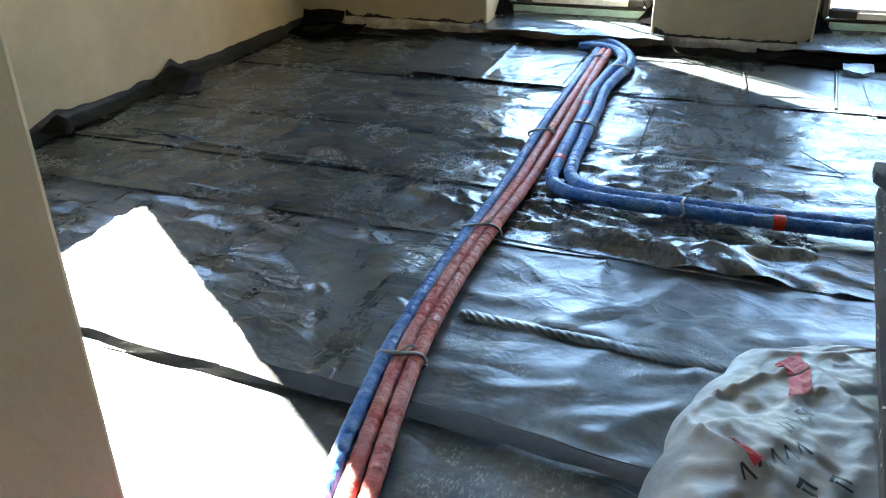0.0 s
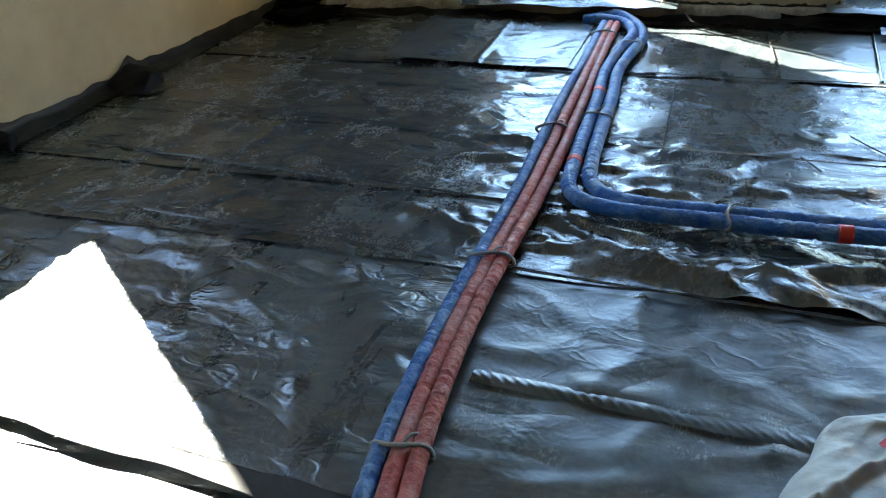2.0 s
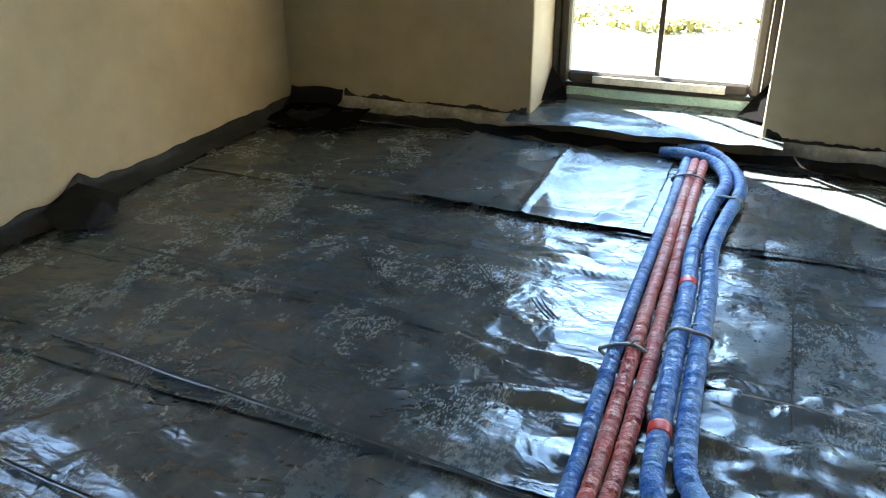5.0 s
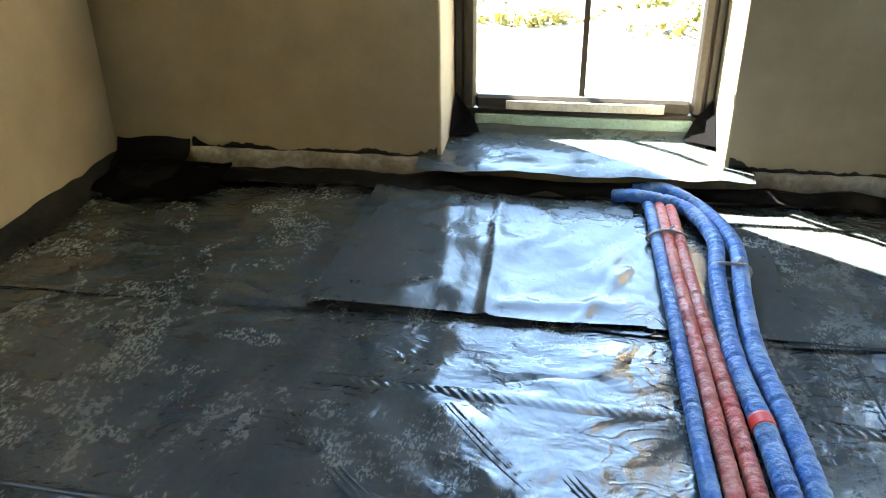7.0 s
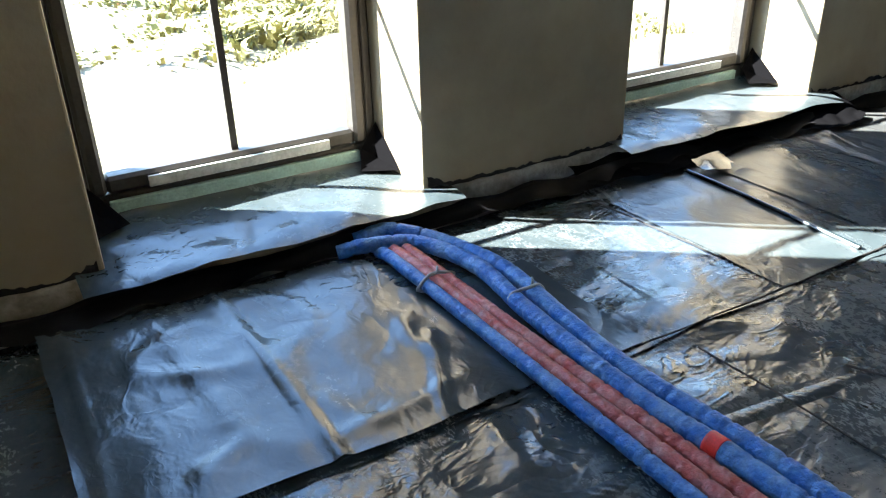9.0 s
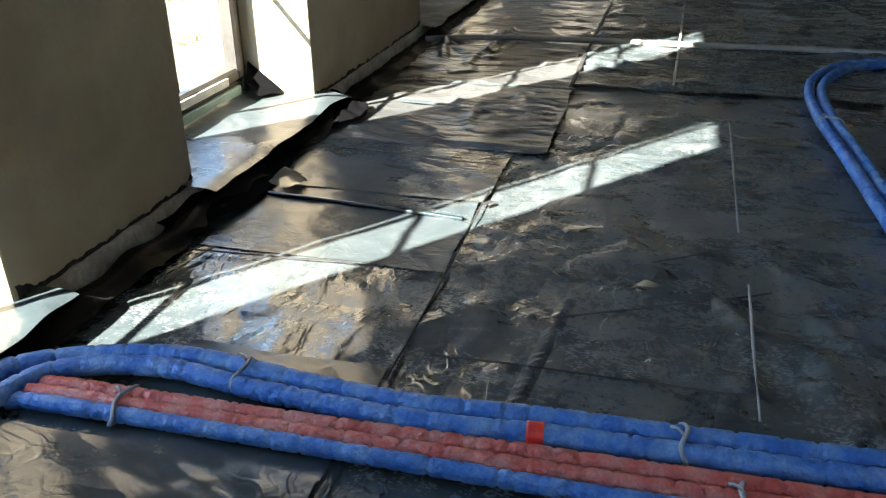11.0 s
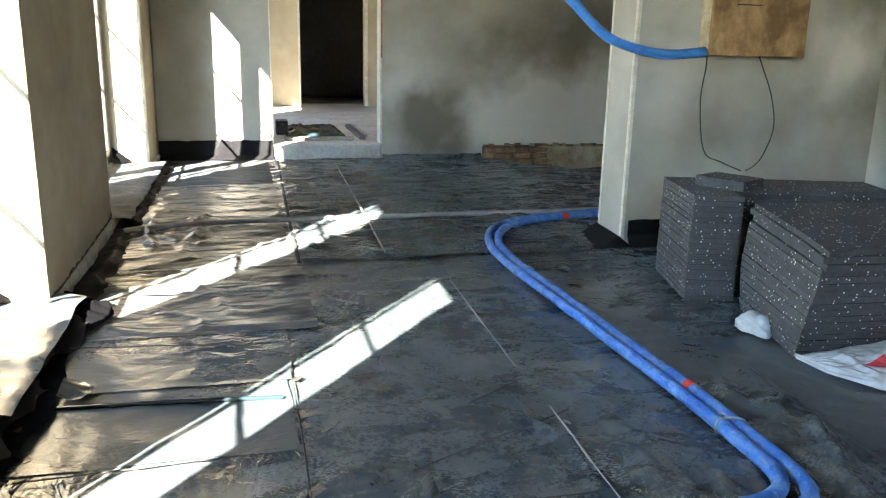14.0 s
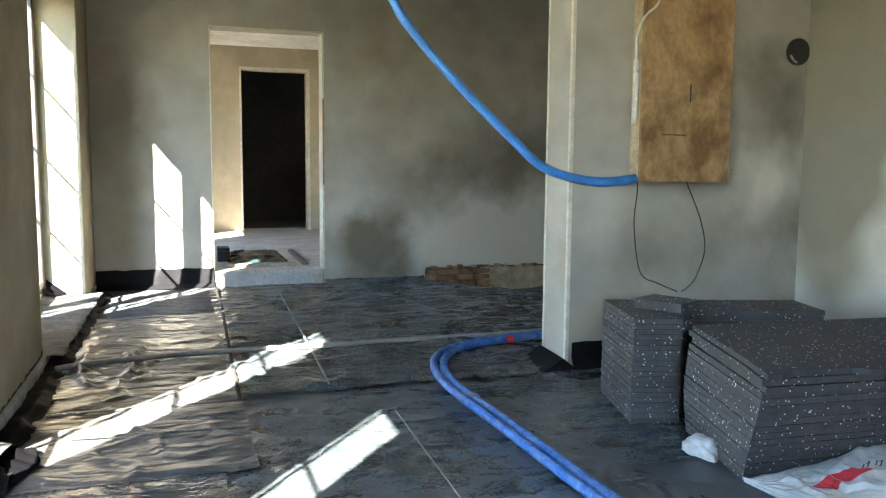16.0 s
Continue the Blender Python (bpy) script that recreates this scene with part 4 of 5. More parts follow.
Z2 = 0.048
near = [(-0.70, 6.075, 0.035), (-0.629, 6.045, 0.05), (-0.504, 5.985, Z2), (-0.445, 5.79, Z2), (-0.468, 5.545, Z2), (-0.482, 5.226, Z2), (-0.464, 4.965, Z2), (-0.455, 4.737, Z2), (-0.440, 4.38, Z2), (-0.415, 4.19, Z2), (-0.30, 4.112, Z2), (-0.01, 4.10, Z2), (0.25, 4.10, Z2), (0.69, 4.118, Z2), (1.19, 4.135, Z2), (1.80, 4.16, Z2), (2.20, 4.12, Z2), (2.52, 3.98, Z2), (2.70, 3.75, Z2), (2.79, 3.47, Z2), (2.86, 3.1, Z2), (2.95, 2.4, Z2)]
far = [(-0.64, 6.10, 0.045), (-0.543, 6.075, 0.062), (-0.440, 5.945, Z2), (-0.395, 5.74, Z2), (-0.418, 5.49, Z2), (-0.434, 5.25, Z2), (-0.416, 4.99, Z2), (-0.407, 4.737, Z2), (-0.392, 4.40, Z2), (-0.365, 4.245, Z2), (-0.27, 4.162, Z2), (-0.01, 4.15, Z2), (0.25, 4.15, Z2), (0.69, 4.168, Z2), (1.19, 4.185, Z2), (1.82, 4.21, Z2), (2.24, 4.165, Z2), (2.56, 4.02, Z2), (2.745, 3.77, Z2), (2.838, 3.48, Z2), (2.91, 3.1, Z2), (3.0, 2.4, Z2)]
RB = 0.0215
PB = "heating pipes in blue insulation"
pipe_near = pipe("insulated_pipe", near, RB, M_BLUE, "blue foam-insulated pipe laid along the floor", 3, PB, crease=0.17, every=7)
pipe_far = pipe("insulated_pipe", far, RB, M_BLUE, "blue foam-insulated pipe beside its twin", 8, PB, crease=0.17, every=8)
ZB = 0.040
bundle_y = [6.03, 5.94, 5.5, 5.16, 4.84, 4.5, 4.165, 3.85, 3.6, 3.35, 3.12, 2.80, 2.4, 1.9, 1.0, 0.0]
bundle_x = [-0.600, -0.598, -0.590, -0.587, -0.584, -0.573, -0.561, -0.562, -0.563, -0.556, -0.538, -0.488, -0.40, -0.29, -0.12, 0.05]


def bundle(off, z_end):
    return [(x + off * (1.0 + 0.15 * math.sin(y * 3)), y, z_end if i == 0 else ZB) for i, (x, y) in enumerate(zip(bundle_x, bundle_y))]


RR = 0.0172
PR = "three bundled floor pipes"
pipe("insulated_pipe", bundle(0.0, 0.030), RR, M_BLUE, "slim blue insulated pipe of a bundle of three", 11, PR, crease=0.2, every=6)
pipe("insulated_pipe", bundle(0.0345, 0.030), RR, M_RED, "slim red insulated pipe in the middle of a bundle", 12, PR, crease=0.2, every=6)
pipe("insulated_pipe", bundle(0.069, 0.030), RR, M_RED, "slim red insulated pipe on the outside of a bundle", 13, PR, crease=0.2, every=6)
pipe("conduit", [(2.72, 6.11, 0.055), (2.76, 5.98, 0.06), (2.86, 5.70, 0.055), (2.915, 5.24, 0.05), (2.94, 4.6, 0.045), (2.96, 4.1, 0.045), (2.98, 3.5, 0.04), (3.05, 2.6, 0.04)], 0.016, M_GREYPIPE, "thin grey conduit across the film", 5, "")


def band(parent, curve, at, w, r, material, name, label):
    """A tight sleeve on a pipe at a place near 'at'."""
    P = smooth_path(curve, 0.004)
    i = min(range(len(P)), key=lambda q: (P[q] - Vector(at)).length)
    h = int(w / 0.008)
    seg = [tuple(P[max(0, min(len(P) - 1, i + d))]) for d in range(-h, h + 1, max(1, h // 2))]
    return part(name, tube(seg, r, 0.006, 16, cap=True), material, parent, label, smooth=True)


for o, p, q in ((pipe_near, near, (-0.44, 4.377, 0.05)), (pipe_near, near, (-0.464, 5.00, 0.05)), (pipe_near, near, (0.25, 4.10, 0.05)), (pipe_near, near, (2.78, 3.50, 0.05))):
    band(o, p, q, 0.032 if q[0] < 2 else 0.05, RB + 0.0015, M_REDTAPE, "tape_band", "red tape band")


def tie(centre, across, along, half, r, z, seed):
    """A twisted clear strap round side-by-side pipes: an oval loop with loose ends."""
    a = Vector(across).normalized()
    d = Vector(along).normalized()
    c = Vector(centre)
    rnd = random.Random(seed)
    pts = []
    for k in range(21):
        t = 2 * math.pi * k / 20
        ux, uz = math.cos(t), math.sin(t)
        pts.append(c + a * (half * ux) + Vector((0, 0, max(0.012, z + r * uz) - c.z)) + d * (0.006 * math.sin(3 * t + seed)))
    bm = tube(pts, 0.0045, 0.008, 6, cap=True)
    ob = tagged(part("strap", bm, M_TIE, smooth=True), "clear twisted strap round the pipes", "strap", "pipe straps")
    e = c + a * half * rnd.uniform(-0.2, 0.4) + Vector((0, 0, z + r - c.z))
    part("loose_end", tube([e, e + d * 0.012 + a * 0.008 + Vector((0, 0, 0.008)), e + d * 0.024 + a * 0.016 + Vector((0, 0, 0.003))], 0.003, 0.006, 6), M_TIE, ob, smooth=True)


for k, (cx, cy) in enumerate(((-0.430, 5.60), (-0.431, 4.737))):
    tie((cx, cy, Z2), (1, 0, 0), (0, 1, 0), 0.05, RB + 0.004, Z2, k)
for k, (cx, cy) in enumerate(((-0.01, 4.125), (1.62, 4.18))):
    tie((cx, cy, Z2), (0, 1, 0), (1, 0, 0), 0.05, RB + 0.004, Z2, k + 5)
for k, (cx, cy) in enumerate(((-0.566, 5.79), (-0.555, 4.64), (-0.528, 3.80), (-0.505, 3.155))):
    tie((cx, cy, ZB), (1, 0.1, 0), (0, 1, 0), 0.056, RR + 0.004, ZB, k + 9)


# ---- foam board stacks ----
def stack(label, corner, u, v, lu, lv, n, thick, seed, jut=0.012, group="stacks of foam boards", tilt=0.0):
    """Graphite foam boards piled flat; corner: near corner on the floor, u and v: its two sides."""
    st = thing("foam_board_stack", label, "insulation", group)
    u, v = Vector((*u, 0)).normalized(), Vector((*v, 0)).normalized()
    c = Vector((*corner, 0.012))
    rnd = random.Random(seed)
    for k in range(n):
        a, b = rnd.uniform(-jut, jut), rnd.uniform(-jut, jut)
        z0 = 0.012 + k * thick
        o = c + u * a + v * b
        bm = bmesh.new()
        g = 0.0006
        lo = [o, o + u * lu, o + u * lu + v * lv, o + v * lv]
        lift = tilt * k / n
        vs0 = [bm.verts.new((p.x, p.y, z0 + g + lift * f)) for p, f in zip(lo, (0, 1, 1, 0))]
        vs1 = [bm.verts.new((p.x, p.y, z0 + thick - g + lift * f)) for p, f in zip(lo, (0, 1, 1, 0))]
        bm.faces.new(vs0[::-1])
        bm.faces.new(vs1)
        for i in range(4):
            bm.faces.new([vs0[i], vs0[(i + 1) % 4], vs1[(i + 1) % 4], vs1[i]])
        bmesh.ops.bevel(bm, geom=list(bm.edges), offset=0.0010, segments=1, affect="EDGES", profile=0.5)
        part("foam_board", bm, M_EPS, st)
    return st


stack("tall tidy stack of dark graphite foam boards", (1.182, 3.58), (0.97, -0.24), (-0.27, -0.963), 0.50, 0.215, 20, 0.0236, 5, 0.002)
stack("dark foam boards piled behind the leaning stack", (1.318, 3.315), (0.97, -0.24), (-0.27, -0.963), 0.30, 0.74, 20, 0.0236, 9, 0.004)


def torn_stack():
    """A pile of thick boards with broken near edges and a few thin boards slipping on top."""
    st = thing("foam_board_stack", "leaning stack of dark speckled foam boards with broken edges", "insulation", "stacks of foam boards")
    u, v = Vector((0.972, -0.235, 0)).normalized(), Vector((-0.09, -0.996, 0)).normalized()
    rnd = random.Random(21)
    z = 0.012
    rows = [(0.0257, rnd.uniform(-0.0015, 0.0015), rnd.uniform(-0.003, 0.003)) for _ in range(14)] + [(0.026, -0.006, 0.006), (0.026, 0.005, -0.003), (0.024, 0.002, 0.004)]
    for k, (th, a, b) in enumerate(rows):
        bm = bmesh.new()
        bmesh.ops.create_cube(bm, size=1.0)
        bmesh.ops.subdivide_edges(bm, edges=[e for e in bm.edges if abs((e.verts[0].co - e.verts[1].co).x) > 0.5], cuts=12, use_grid_fill=True)
        bmesh.ops.subdivide_edges(bm, edges=[e for e in bm.edges if abs((e.verts[0].co - e.verts[1].co).y) > 0.5], cuts=16, use_grid_fill=True)
        gap = 0.003 if k >= 13 else 0.0007
        slip = 0.02 if k == len(rows) - 1 else 0.0
        for p in bm.verts:
            s, t, h = p.co.x + 0.5, p.co.y + 0.5, p.co.z + 0.5
            q = Vector((s * 9, t * 13, k * 3.1 + h * 2))
            bite = 0.003 * noise.noise(Vector((s * 9, t * 13, z * 7))) + 0.0012 * noise.noise(q * 3.3)
            zz = z + th * h
            wave = 0.028 * math.sin(zz * 8.5) * max(0.0, 1 - t * 1.1) if k < 15 else 0.0
            step = 0.035 if k == len(rows) - 1 and 0.08 < t < 0.40 else 0.0
            x = a + 0.13 * (1 - s) * max(0.0, 1 - zz / 0.40) ** 1.3 + s * 0.67 + ((bite - wave * 0.6 + step) if s < 0.01 else 0.0) - slip
            y = b + t * 1.0 + ((bite * 0.8 - 0.6 * wave) if t < 0.01 else 0.0)
            lean = 0.030 * (s + 0.15) * min(1.0, z / 0.4)
            w = Vector((0.374, 3.56, 0)) + u * x + v * y
            sag = 0.03 * max(0.0, 0.25 - s) if k >= 14 else 0.0
            p.co = (w.x, w.y, z + lean + gap * 0.5 + (th - gap) * h - sag + 0.0015 * noise.noise(q * 2))
        part("foam_board", bm, M_EPS, st)
        z += th
    return st


torn_stack()
ob = thing("foam_offcut", "small foam offcut lying on the stack", "insulation")
part("foam_board", boxed(-0.09, 0.09, -0.12, 0.12, 0.0, 0.045, bevel=0.003), M_EPS, ob)
ob.matrix_world = pose(1.36, 3.30, 0.486, 0, 0, -62)


# ---- white plastic bags ----
def along(table, y):
    """Linear interpolation in a short table of (y, value), y falling."""
    for (y0, v0), (y1, v1) in zip(table, table[1:]):
        if y >= y1:
            return v0 + (v1 - v0) * max(0.0, min(1.0, (y0 - y) / (y0 - y1)))
    return table[-1][1]


def limp_bag():
    """A limp packaging bag lying against the leaning stack, with a rolled rim and long soft folds."""
    left = [(3.54, 0.47), (3.525, 0.33), (3.44, 0.18), (3.24, 0.085), (3.10, 0.05), (2.92, 0.02), (2.70, 0.03), (2.55, 0.15)]
    right = [(3.54, 0.49), (3.40, 0.485), (3.0, 0.45), (2.60, 0.41), (2.55, 0.30)]
    high = [(3.54, 0.012), (3.42, 0.040), (3.20, 0.085), (3.0, 0.13), (2.72, 0.11), (2.55, 0.015)]
    rim = [(0.20, 2.92), (0.10, 3.00), (0.075, 3.075), (0.125, 3.185), (0.25, 3.325)]
    folds = [fold_line(*p, *q, 0.016, 0.010) for p, q in zip(rim, rim[1:])]
    folds += [fold_line(0.13, 3.02, 0.30, 3.24, 0.012, 0.016), fold_line(0.30, 3.34, 0.40, 3.10, 0.014, 0.02), fold_line(0.24, 3.42, 0.36, 3.44, 0.012, 0.015), fold_line(0.36, 3.12, 0.40, 2.86, 0.016, 0.022), fold_line(0.10, 2.86, 0.22, 2.74, 0.015, 0.02), fold_line(0.20, 3.36, 0.31, 3.18, -0.012, 0.025), fold_line(0.15, 3.10, 0.22, 3.17, -0.018, 0.04)]
    ridge = sum_of(*folds)
    nu, nv = 90, 170
    V, Fc = [], []
    for j in range(nv + 1):
        y = 3.54 - 0.99 * j / nv
        a, b = along(left, y), along(right, y)
        for i in range(nu + 1):
            u = i / nu
            q = Vector((u * 2.0, y * 5.0, 2.0))
            edge = max(0.0, 1 - abs(2 * u - 1) ** 3.5) ** 0.55
            x = a + (b - a) * u + 0.014 * noise.noise(Vector((u * 3, y * 11, 5)))
            h = along(high, y) * edge * (1 + 0.28 * noise.noise(q)) + 0.016 * edge * (0.35 - abs(noise.noise(q * 2.6))) + 0.005 * edge * noise.noise(q * 7)
            V.append((x, y + 0.012 * noise.noise(Vector((u * 5, y * 3, 9))), 0.016 + max(0.001, h + ridge(x, y) * edge)))
    for j in range(nv):
        for i in range(nu):
            k = j * (nu + 1) + i
            Fc.append((k, k + nu + 1, k + nu + 2, k + 1))
    return sheet_ob("plastic_bag", (V, Fc), M_PLASTIC, label="crumpled white plastic packaging bag with red and black print", category="bag")


def scrap(cx, cy, rx, ry, h, seed):
    """A small wad of white plastic."""
    bm = bmesh.new()
    bmesh.ops.create_icosphere(bm, subdivisions=4, radius=1.0)
    bmesh.ops.delete(bm, geom=[v for v in bm.verts if v.co.z < -0.04], context="VERTS")
    for v in bm.verts:
        q = v.co * 1.5 + Vector((seed, 0, 0))
        f = 1 + 0.4 * noise.noise(q) + 0.35 * (0.3 - abs(noise.noise(q * 2.3))) + 0.15 * (0.3 - abs(noise.noise(q * 5)))
        v.co = (cx + v.co.x * rx * f, cy + v.co.y * ry * f, 0.018 + max(0.0, v.co.z) * h * f)
    return tagged(part("plastic_bag", bm, M_PLASTIC, smooth=True), "small scrap of white plastic bag on the film", "bag")


bag_big = limp_bag()
scrap(0.77, 3.50, 0.09, 0.06, 0.06, 8)


def patch_on(ob, pts, material, name, off=0.004):
    """A print lying on a bag: each corner dropped on its surface."""
    bm = bmesh.new()
    dg = bpy.context.evaluated_depsgraph_get()
    a, b, c, d = [Vector((p[0], p[1], 0)) for p in pts]
    n = 5
    grid = []
    for i in range(n + 1):
        for j in range(n + 1):
            s, t = i / n, j / n
            p = a * (1 - s) * (1 - t) + b * s * (1 - t) + c * s * t + d * (1 - s) * t
            ok, loc, nor, _ = ob.ray_cast(Vector((p.x, p.y, 1)), Vector((0, 0, -1)))
            if not ok:
                return None
            grid.append(bm.verts.new(loc + nor * off))
    for i in range(n):
        for j in range(n):
            q = i * (n + 1) + j
            bm.faces.new([grid[q], grid[q + 1], grid[q + n + 2], grid[q + n + 1]])
    return part(name, bm, material, ob)


bpy.context.view_layer.update()
patch_on(bag_big, ((0.235, 3.357), (0.282, 3.421), (0.297, 3.335), (0.256, 3.306)), M_BAGRED, "red_print", 0.0045)
patch_on(bag_big, ((0.256, 3.300), (0.298, 3.329), (0.294, 3.237), (0.251, 3.184)), M_BAGRED, "red_print", 0.0045)
patch_on(bag_big, ((0.145, 2.968), (0.155, 2.985), (0.205, 2.935), (0.189, 2.920)), M_BAGRED, "red_print", 0.0045)


def stroke(x, y, a, length, w=0.005):
    """One short black bar of the unreadable print."""
    d, n = Vector((math.cos(a), math.sin(a))) * length, Vector((-math.sin(a), math.cos(a))) * w
    patch_on(bag_big, ((x, y), (x + d.x, y + d.y), (x + d.x + n.x, y + d.y + n.y), (x + n.x, y + n.y)), M_INK_SHADE, "print_bar")


for k in range(4):
    x, y = 0.222 + 0.019 * k, 3.066 + 0.037 * k
    stroke(x, y, -0.95, 0.034)
    stroke(x + 0.009, y + 0.014, -0.95, 0.030, 0.0045)
    stroke(x, y, 0.98, 0.012, 0.004)
    stroke(x + 0.018, y - 0.026, 0.98, 0.012, 0.004)
for k in range(5):
    x, y = 0.166 + 0.021 * k, 2.925 + 0.023 * k
    stroke(x, y, -0.8, 0.034)
    stroke(x, y, -1.35, 0.030, 0.004)
for x, y in ((0.250, 2.925), (0.300, 2.960)):
    stroke(x, y, -0.3, 0.030, 0.007)
    stroke(x + 0.004, y - 0.020, -0.3, 0.026, 0.007)
    stroke(x + 0.002, y - 0.020, 1.3, 0.020, 0.006)


# ---- wooden box, hose, wires on the pier wall ----
wb = thing("wooden_box", "rough pine board box fixed to the wall", "box")
part("front_board", boxed(2.015, 2.035, 2.49, 3.065, 1.06, 2.30, bevel=0.003), M_WOOD, wb)
part("side_board", boxed(2.0352, 2.128, 3.045, 3.063, 1.062, 2.30, bevel=0.003), M_WOOD_EDGE, wb)
part("side_board", boxed(2.0352, 2.128, 2.492, 2.51, 1.062, 2.30, bevel=0.003), M_WOOD, wb)
part("top_board", boxed(2.0352, 2.128, 2.511, 3.044, 2.28, 2.30, bevel=0.003), M_WOOD, wb)
part("crack", boxed(2.0125, 2.0152, 2.78, 2.93, 1.318, 1.324), M_INK_SHADE, wb)
part("knot", boxed(2.0125, 2.0152, 2.755, 2.765, 1.50, 1.60, bevel=0.001), M_INK_SHADE, wb)
hose = [(2.07, 3.02, 1.09), (2.05, 3.10, 1.075), (1.98, 3.365, 1.064), (1.98, 3.647, 1.133), (1.98, 3.856, 1.299), (1.98, 4.043, 1.463), (1.98, 4.223, 1.636), (1.98, 4.368, 1.791), (1.98, 4.462, 1.926), (2.0, 4.65, 2.35), (2.02, 4.72, 3.0)]
tagged(part("corrugated_hose", tube(hose, 0.0225, 0.006, 12, rib=0.16), M_HOSE, smooth=True), "bright blue corrugated hose sagging from the ceiling", "hose")
for pts in ([(2.06, 3.05, 1.065), (2.03, 3.066, 1.0), (2.03, 3.079, 0.82), (2.03, 3.03, 0.56), (1.99, 2.94, 0.50), (1.75, 2.98, 0.492)], [(2.06, 2.735, 1.065), (2.03, 2.733, 1.02), (2.03, 2.65, 0.85), (2.03, 2.613, 0.68), (2.03, 2.66, 0.53), (1.9, 2.80, 0.492), (1.75, 2.95, 0.492)]):
    tagged(part("wire", tube(pts, 0.0035, 0.02, 6), M_WIRE, smooth=True), "thin black wire hanging from the wooden box", "wire", "hanging wires")
tagged(part("cable", tube([(2.06, 3.085, 1.38), (2.05, 3.086, 1.5), (2.045, 3.088, 1.66), (2.05, 3.086, 1.72)], 0.015, 0.015, 8), M_CABLE, smooth=True), "thick white cable sleeve on the side of the wooden box", "cable")
tagged(part("cable", tube([(2.08, 3.08, 1.40), (2.05, 3.085, 1.5), (2.04, 3.095, 1.75), (2.03, 3.097, 1.85), (2.02, 3.06, 1.95), (2.02, 2.98, 2.03), (2.05, 2.93, 2.2), (2.10, 2.95, 2.31)], 0.007, 0.015, 8), M_CABLE, smooth=True), "white cable bundle beside the wooden box", "cable")

# round wall opening: a solid black disc stands in for its shaded inside
bm = bmesh.new()
bmesh.ops.create_cone(bm, cap_ends=True, segments=36, radius1=0.078, radius2=0.078, depth=0.02)
hole = part("wall_hole", bm, M_INK_SHADE)
hole.matrix_world = pose(2.122, 1.955, 1.83, 0, 90, 0)
tagged(hole, "round duct hole, a black disc for its shaded inside", "hole", kind="structure")

# pale arc painted where light catches the hole's inner edge
edge = [(2.108, 1.955 + 0.066 * math.cos(a), 1.83 + 0.066 * math.sin(a)) for a in (radians(d) for d in range(-75, -20, 9))]
part("lit_edge", tube(edge, 0.006, 0.01, 8), M_CEMENT, hole, "pale arc standing in for the lit inner rim", smooth=True).matrix_parent_inverse = hole.matrix_world.inverted()

# film turned up at the pier's foot
bm = bmesh.new()
nv = []
for i in range(15):
    y = 3.40 - 0.5 * i / 14
    nv.append([bm.verts.new((2.122 - (0.05 if j == 0 else 0.008) - 0.006 * noise.noise(Vector((y * 9, j, 0))), y, z + (0.012 * noise.noise(Vector((y * 8, 3, j))) if j else 0))) for j, z in enumerate((0.018, 0.08, 0.165))])
for A, B in zip(nv, nv[1:]):
    for j in range(2):
        bm.faces.new([A[j], A[j + 1], B[j + 1], B[j]])
tagged(part("film_upstand", bm, M_FILM_DARK), "black film turned up at the foot of the wall", "plastic film")
bm = bmesh.new()
vs = [bm.verts.new(p) for p in ((2.46, 3.52, 0.02), (2.06, 3.60, 0.02), (2.05, 3.40, 0.03), (2.12, 3.445, 0.075), (2.44, 3.44, 0.085))]
bm.faces.new([vs[0], vs[1], vs[3], vs[4]])
bm.faces.new([vs[1], vs[2], vs[3]])
tagged(part("film_flap", bm, M_FILM_DARK), "black film flap folded round the wall end", "plastic film")


# ---- far wall details ----
up = bmesh.new()
rows = []
for i in range(60):
    y = 5.20 + 0.99 * i / 59
    rows.append([up.verts.new((5.64 - (0.10 if j == 0 else 0.03 if j == 1 else 0.006) - 0.008 * noise.noise(Vector((y * 8, j, 2))), y, z + (0.01 * noise.noise(Vector((y * 10, 1, j))) if j else 0))) for j, z in enumerate((0.035, 0.07, 0.20))])
for A, B in zip(rows, rows[1:]):
    for j in range(2):
        up.faces.new([A[j], A[j + 1], B[j + 1], B[j]])
tagged(part("film_upstand", up, M_FILM_DARK), "black film turned up at the foot of the far wall", "plastic film")
up = bmesh.new()
rows = []
for i in range(60):
    y = 3.22 + 0.97 * i / 59
    rows.append([up.verts.new((5.64 - (0.08 if j == 0 else 0.006), y, z + (0.012 * noise.noise(Vector((y * 12, 4, j))) if j else 0))) for j, z in enumerate((0.02, 0.06))])
for A, B in zip(rows, rows[1:]):
    up.faces.new([A[0], A[1], B[1], B[0]])
tagged(part("film_upstand", up, M_FILM), "black film turned up at the foot of the far wall", "plastic film")

M_SOIL = mat("dark_soil_mortar", (0.13, 0.085, 0.05), 0.95, col2=(0.05, 0.035, 0.02), scale=14, bump=0.9, bump_scale=30, bump_dist=0.02)
def roughened(*a, **k):
    """A block with broken, uneven faces."""
    bm = boxed(*a, **k)
    bmesh.ops.subdivide_edges(bm, edges=[e for e in bm.edges if e.calc_length() > 0.03], cuts=2, use_grid_fill=True)
    for v in bm.verts:
        v.co += Vector((noise.noise(v.co * 26), noise.noise(v.co * 26 + Vector((5, 0, 0))), noise.noise(v.co * 26 + Vector((0, 9, 0))))) * 0.014
    return bm


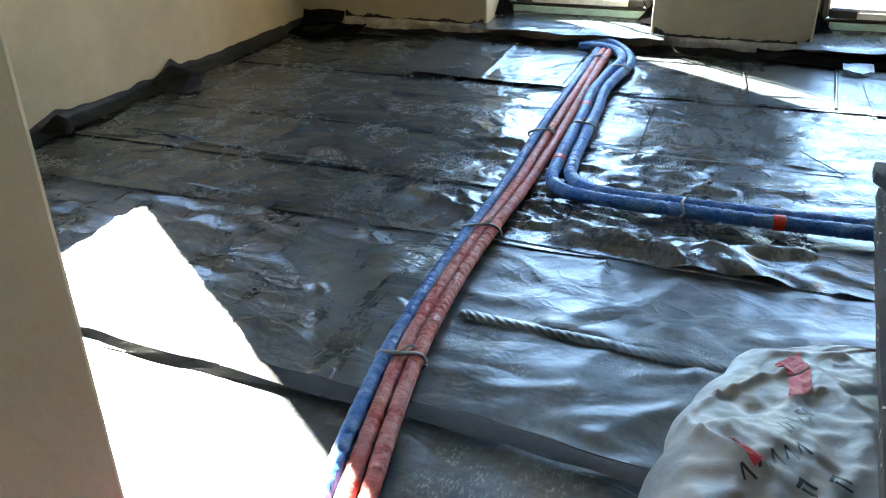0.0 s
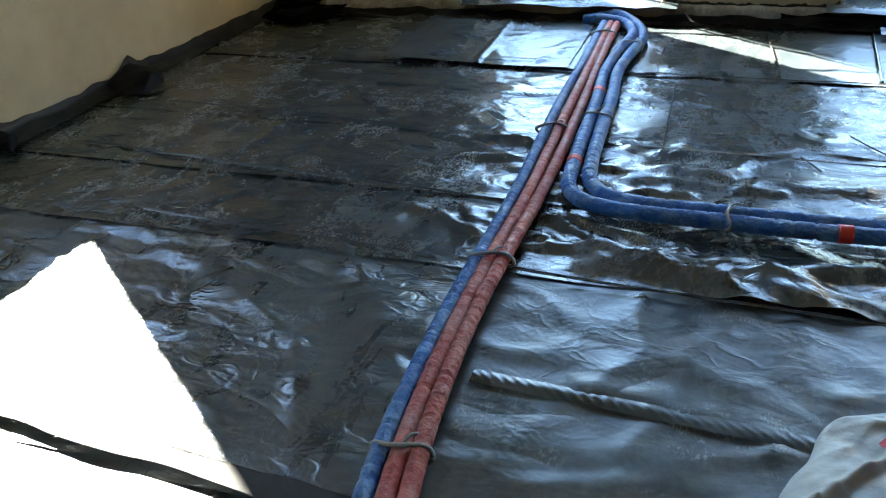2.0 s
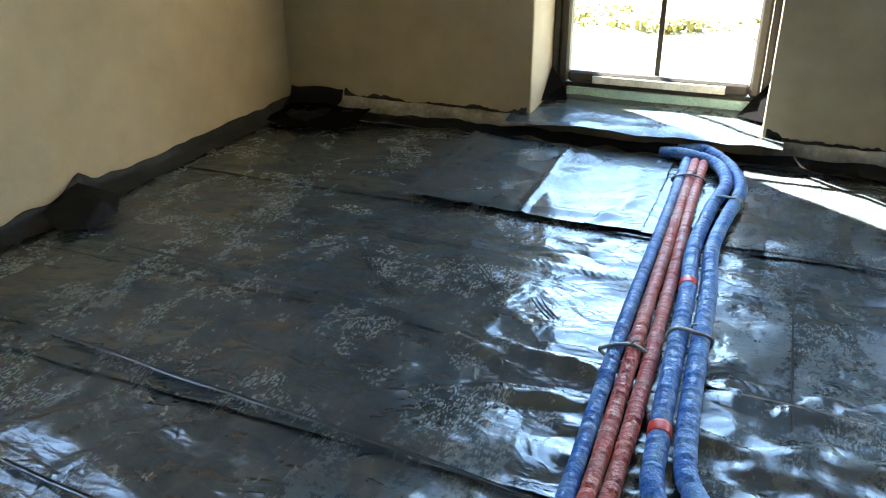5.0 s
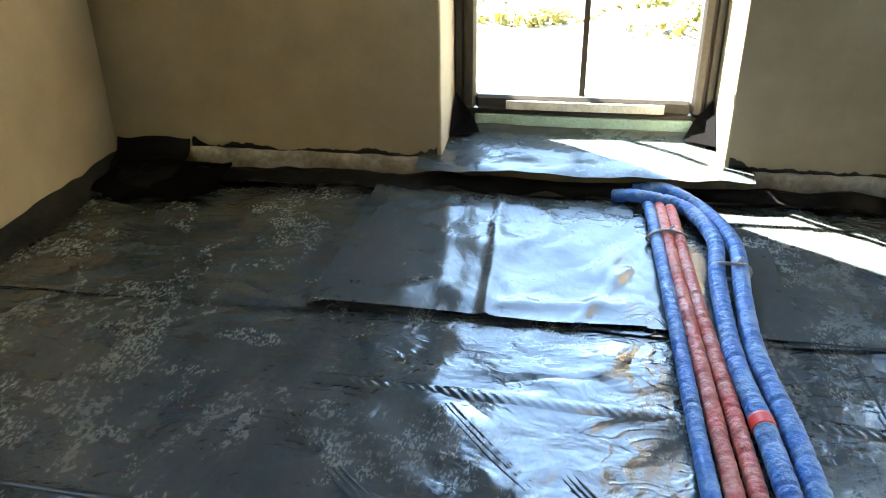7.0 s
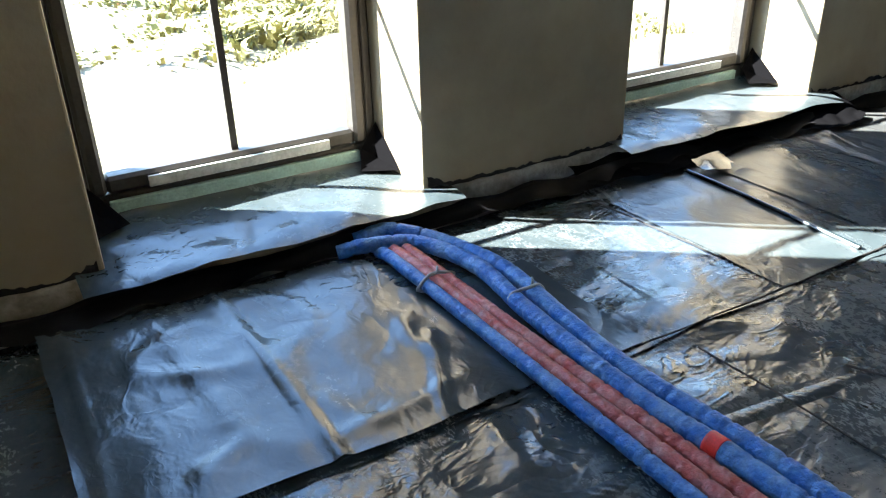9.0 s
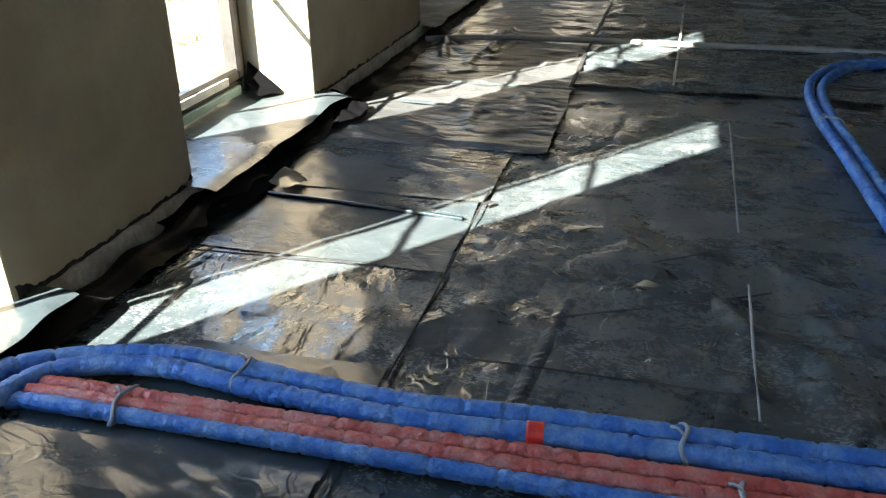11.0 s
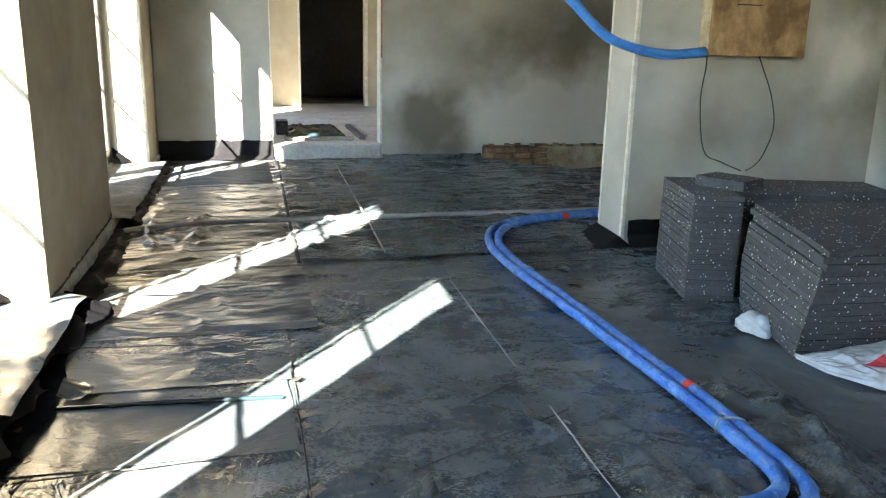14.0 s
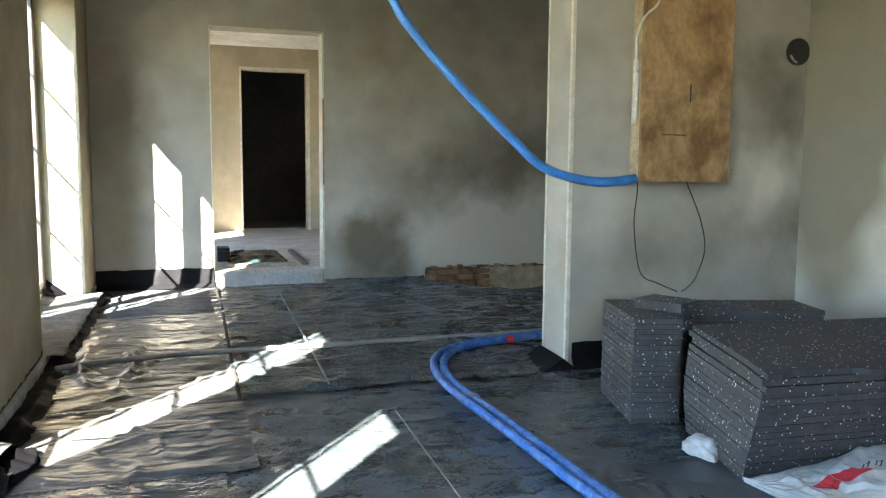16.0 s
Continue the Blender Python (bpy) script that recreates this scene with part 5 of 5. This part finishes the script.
bw = thing("exposed_masonry", "bare crumbling brick foot of the wall where plaster is missing", "brickwork", kind="structure")
rnd = random.Random(4)
for row in range(-2, 2):
    y = 3.20 - 0.03 * (row % 2)
    while y > 2.62:
        L = rnd.uniform(0.06, 0.2)
        part("brick", roughened(5.605 - rnd.uniform(0, 0.035), 5.66, y - L + 0.012, y, 0.012 + row * 0.056, 0.060 + row * 0.056 + rnd.uniform(-0.004, 0.004), bevel=0.007), M_BRICK, bw)
        y -= L
part("mortar", boxed(5.632, 5.652, 2.62, 3.2, -0.16, 0.125), M_SOIL, bw)
part("rough_base", boxed(5.60, 5.652, 1.2, 2.60, -0.16, 0.125, bevel=0.012), mat("sandy_mortar", (0.45, 0.38, 0.26), 0.95, col2=(0.28, 0.22, 0.13), scale=8, bump=0.8, bump_scale=30, bump_dist=0.02), bw)

y = 3.19
while y > 1.3:
    L = rnd.uniform(0.03, 0.11)
    part("brick_chip", boxed(5.612 - rnd.uniform(0, 0.02), 5.655, y - L + 0.006, y, 0.128, 0.128 + rnd.uniform(0.008, 0.03), bevel=0.004), rnd.choice((M_BRICK, M_SOIL, M_CEMENT)), bw)
    y -= L

M_RUST = mat("raw_brick_edge", (0.42, 0.22, 0.12), 0.9, col2=(0.26, 0.12, 0.07), scale=11, bump=0.5, bump_scale=40)
tagged(part("trim", boxed(5.6445, 5.6462, 4.189, 4.2055, 0.95, 1.75, bevel=0.0006), M_RUST), "raw brick-red edge showing beside the doorway", "trim", kind="structure")
for a in ((10.085, 10.099, 3.655, 3.70, 0.16, 2.515), (10.085, 10.099, 4.63, 4.66, 0.16, 2.515), (10.085, 10.099, 3.7005, 4.6295, 2.47, 2.515)):
    tagged(part("trim", boxed(*a, bevel=0.003), M_BEAD), "pale plaster edge round the dark doorway", "trim", kind="structure")

# pit cover and offcuts on the back-room floor
mat_ob = thing("pit_cover", "black film over a floor pit with plank edges", "cover")
crumple = film_sheet(6.05, 7.05, 4.48, 5.05, 0.164, res=0.02, wave=0.05, lift=0.02, seed=41)
sheet_ob("film", crumple, M_FILM_FOLD, mat_ob)
part("plank", boxed(6.2, 7.3, 4.245, 4.285, 0.162, 0.185, bevel=0.003), M_CEMENT, mat_ob)
part("plank", boxed(5.95, 7.1, 4.30, 4.36, 0.162, 0.20, bevel=0.004), M_VOID, mat_ob)
part("plank", boxed(5.90, 6.0, 4.42, 5.08, 0.162, 0.19, bevel=0.004), M_CEMENT, mat_ob)
ob = tagged(part("foam_block", boxed(6.4, 6.6, 5.02, 5.14, 0.162, 0.30, bevel=0.006), M_EPS), "dark foam block in the back room", "insulation")
tagged(part("threshold_edge", boxed(5.63, 5.66, 4.21, 5.19, -0.01, 0.158, bevel=0.008), M_CONCRETE), "pale concrete step in the doorway", "step", kind="structure")


# ---- weeds outside ----
def weeds(name, n, xr, yr, seed, label, tall, dense=0.12, base=-0.10):
    """Dry weeds in loose clumps: bent narrow leaves, taller in the middle of a clump."""
    rnd = random.Random(seed)
    V, Fc = [], []
    while len(Fc) < n * 6:
        x, y = rnd.uniform(*xr), rnd.uniform(*yr)
        q = noise.noise(Vector((x * 0.55, y * 0.8, seed))) + 0.55 * noise.noise(Vector((x * 2.3, y * 2.9, seed)))
        if q + rnd.uniform(-0.25, 0.25) < dense + 0.5 * max(0.0, 1 - (y - yr[0]) / 1.0):
            continue
        grow = tall * min(1.6, 0.5 + 1.4 * max(0.0, q))
        for b in range(3):
            a, h, wd = rnd.uniform(0, 6.28), grow * rnd.uniform(0.4, 1.3), tall * rnd.uniform(0.06, 0.16)
            lx, ly = math.cos(a), math.sin(a)
            sx, sy = x + rnd.uniform(-1, 1) * tall * 0.4, y + rnd.uniform(-1, 1) * tall * 0.4
            k = len(V)
            V += [(sx - ly * wd, sy + lx * wd, base), (sx + ly * wd, sy - lx * wd, base), (sx + lx * h * 0.35 + ly * wd, sy + ly * h * 0.35 - lx * wd, base + h * 0.7), (sx + lx * h * 0.35 - ly * wd, sy + ly * h * 0.35 + lx * wd, base + h * 0.7), (sx + lx * h * 0.9, sy + ly * h * 0.9, base + h * 0.85)]
            Fc += [(k, k + 1, k + 2, k + 3), (k + 3, k + 2, k + 4)]
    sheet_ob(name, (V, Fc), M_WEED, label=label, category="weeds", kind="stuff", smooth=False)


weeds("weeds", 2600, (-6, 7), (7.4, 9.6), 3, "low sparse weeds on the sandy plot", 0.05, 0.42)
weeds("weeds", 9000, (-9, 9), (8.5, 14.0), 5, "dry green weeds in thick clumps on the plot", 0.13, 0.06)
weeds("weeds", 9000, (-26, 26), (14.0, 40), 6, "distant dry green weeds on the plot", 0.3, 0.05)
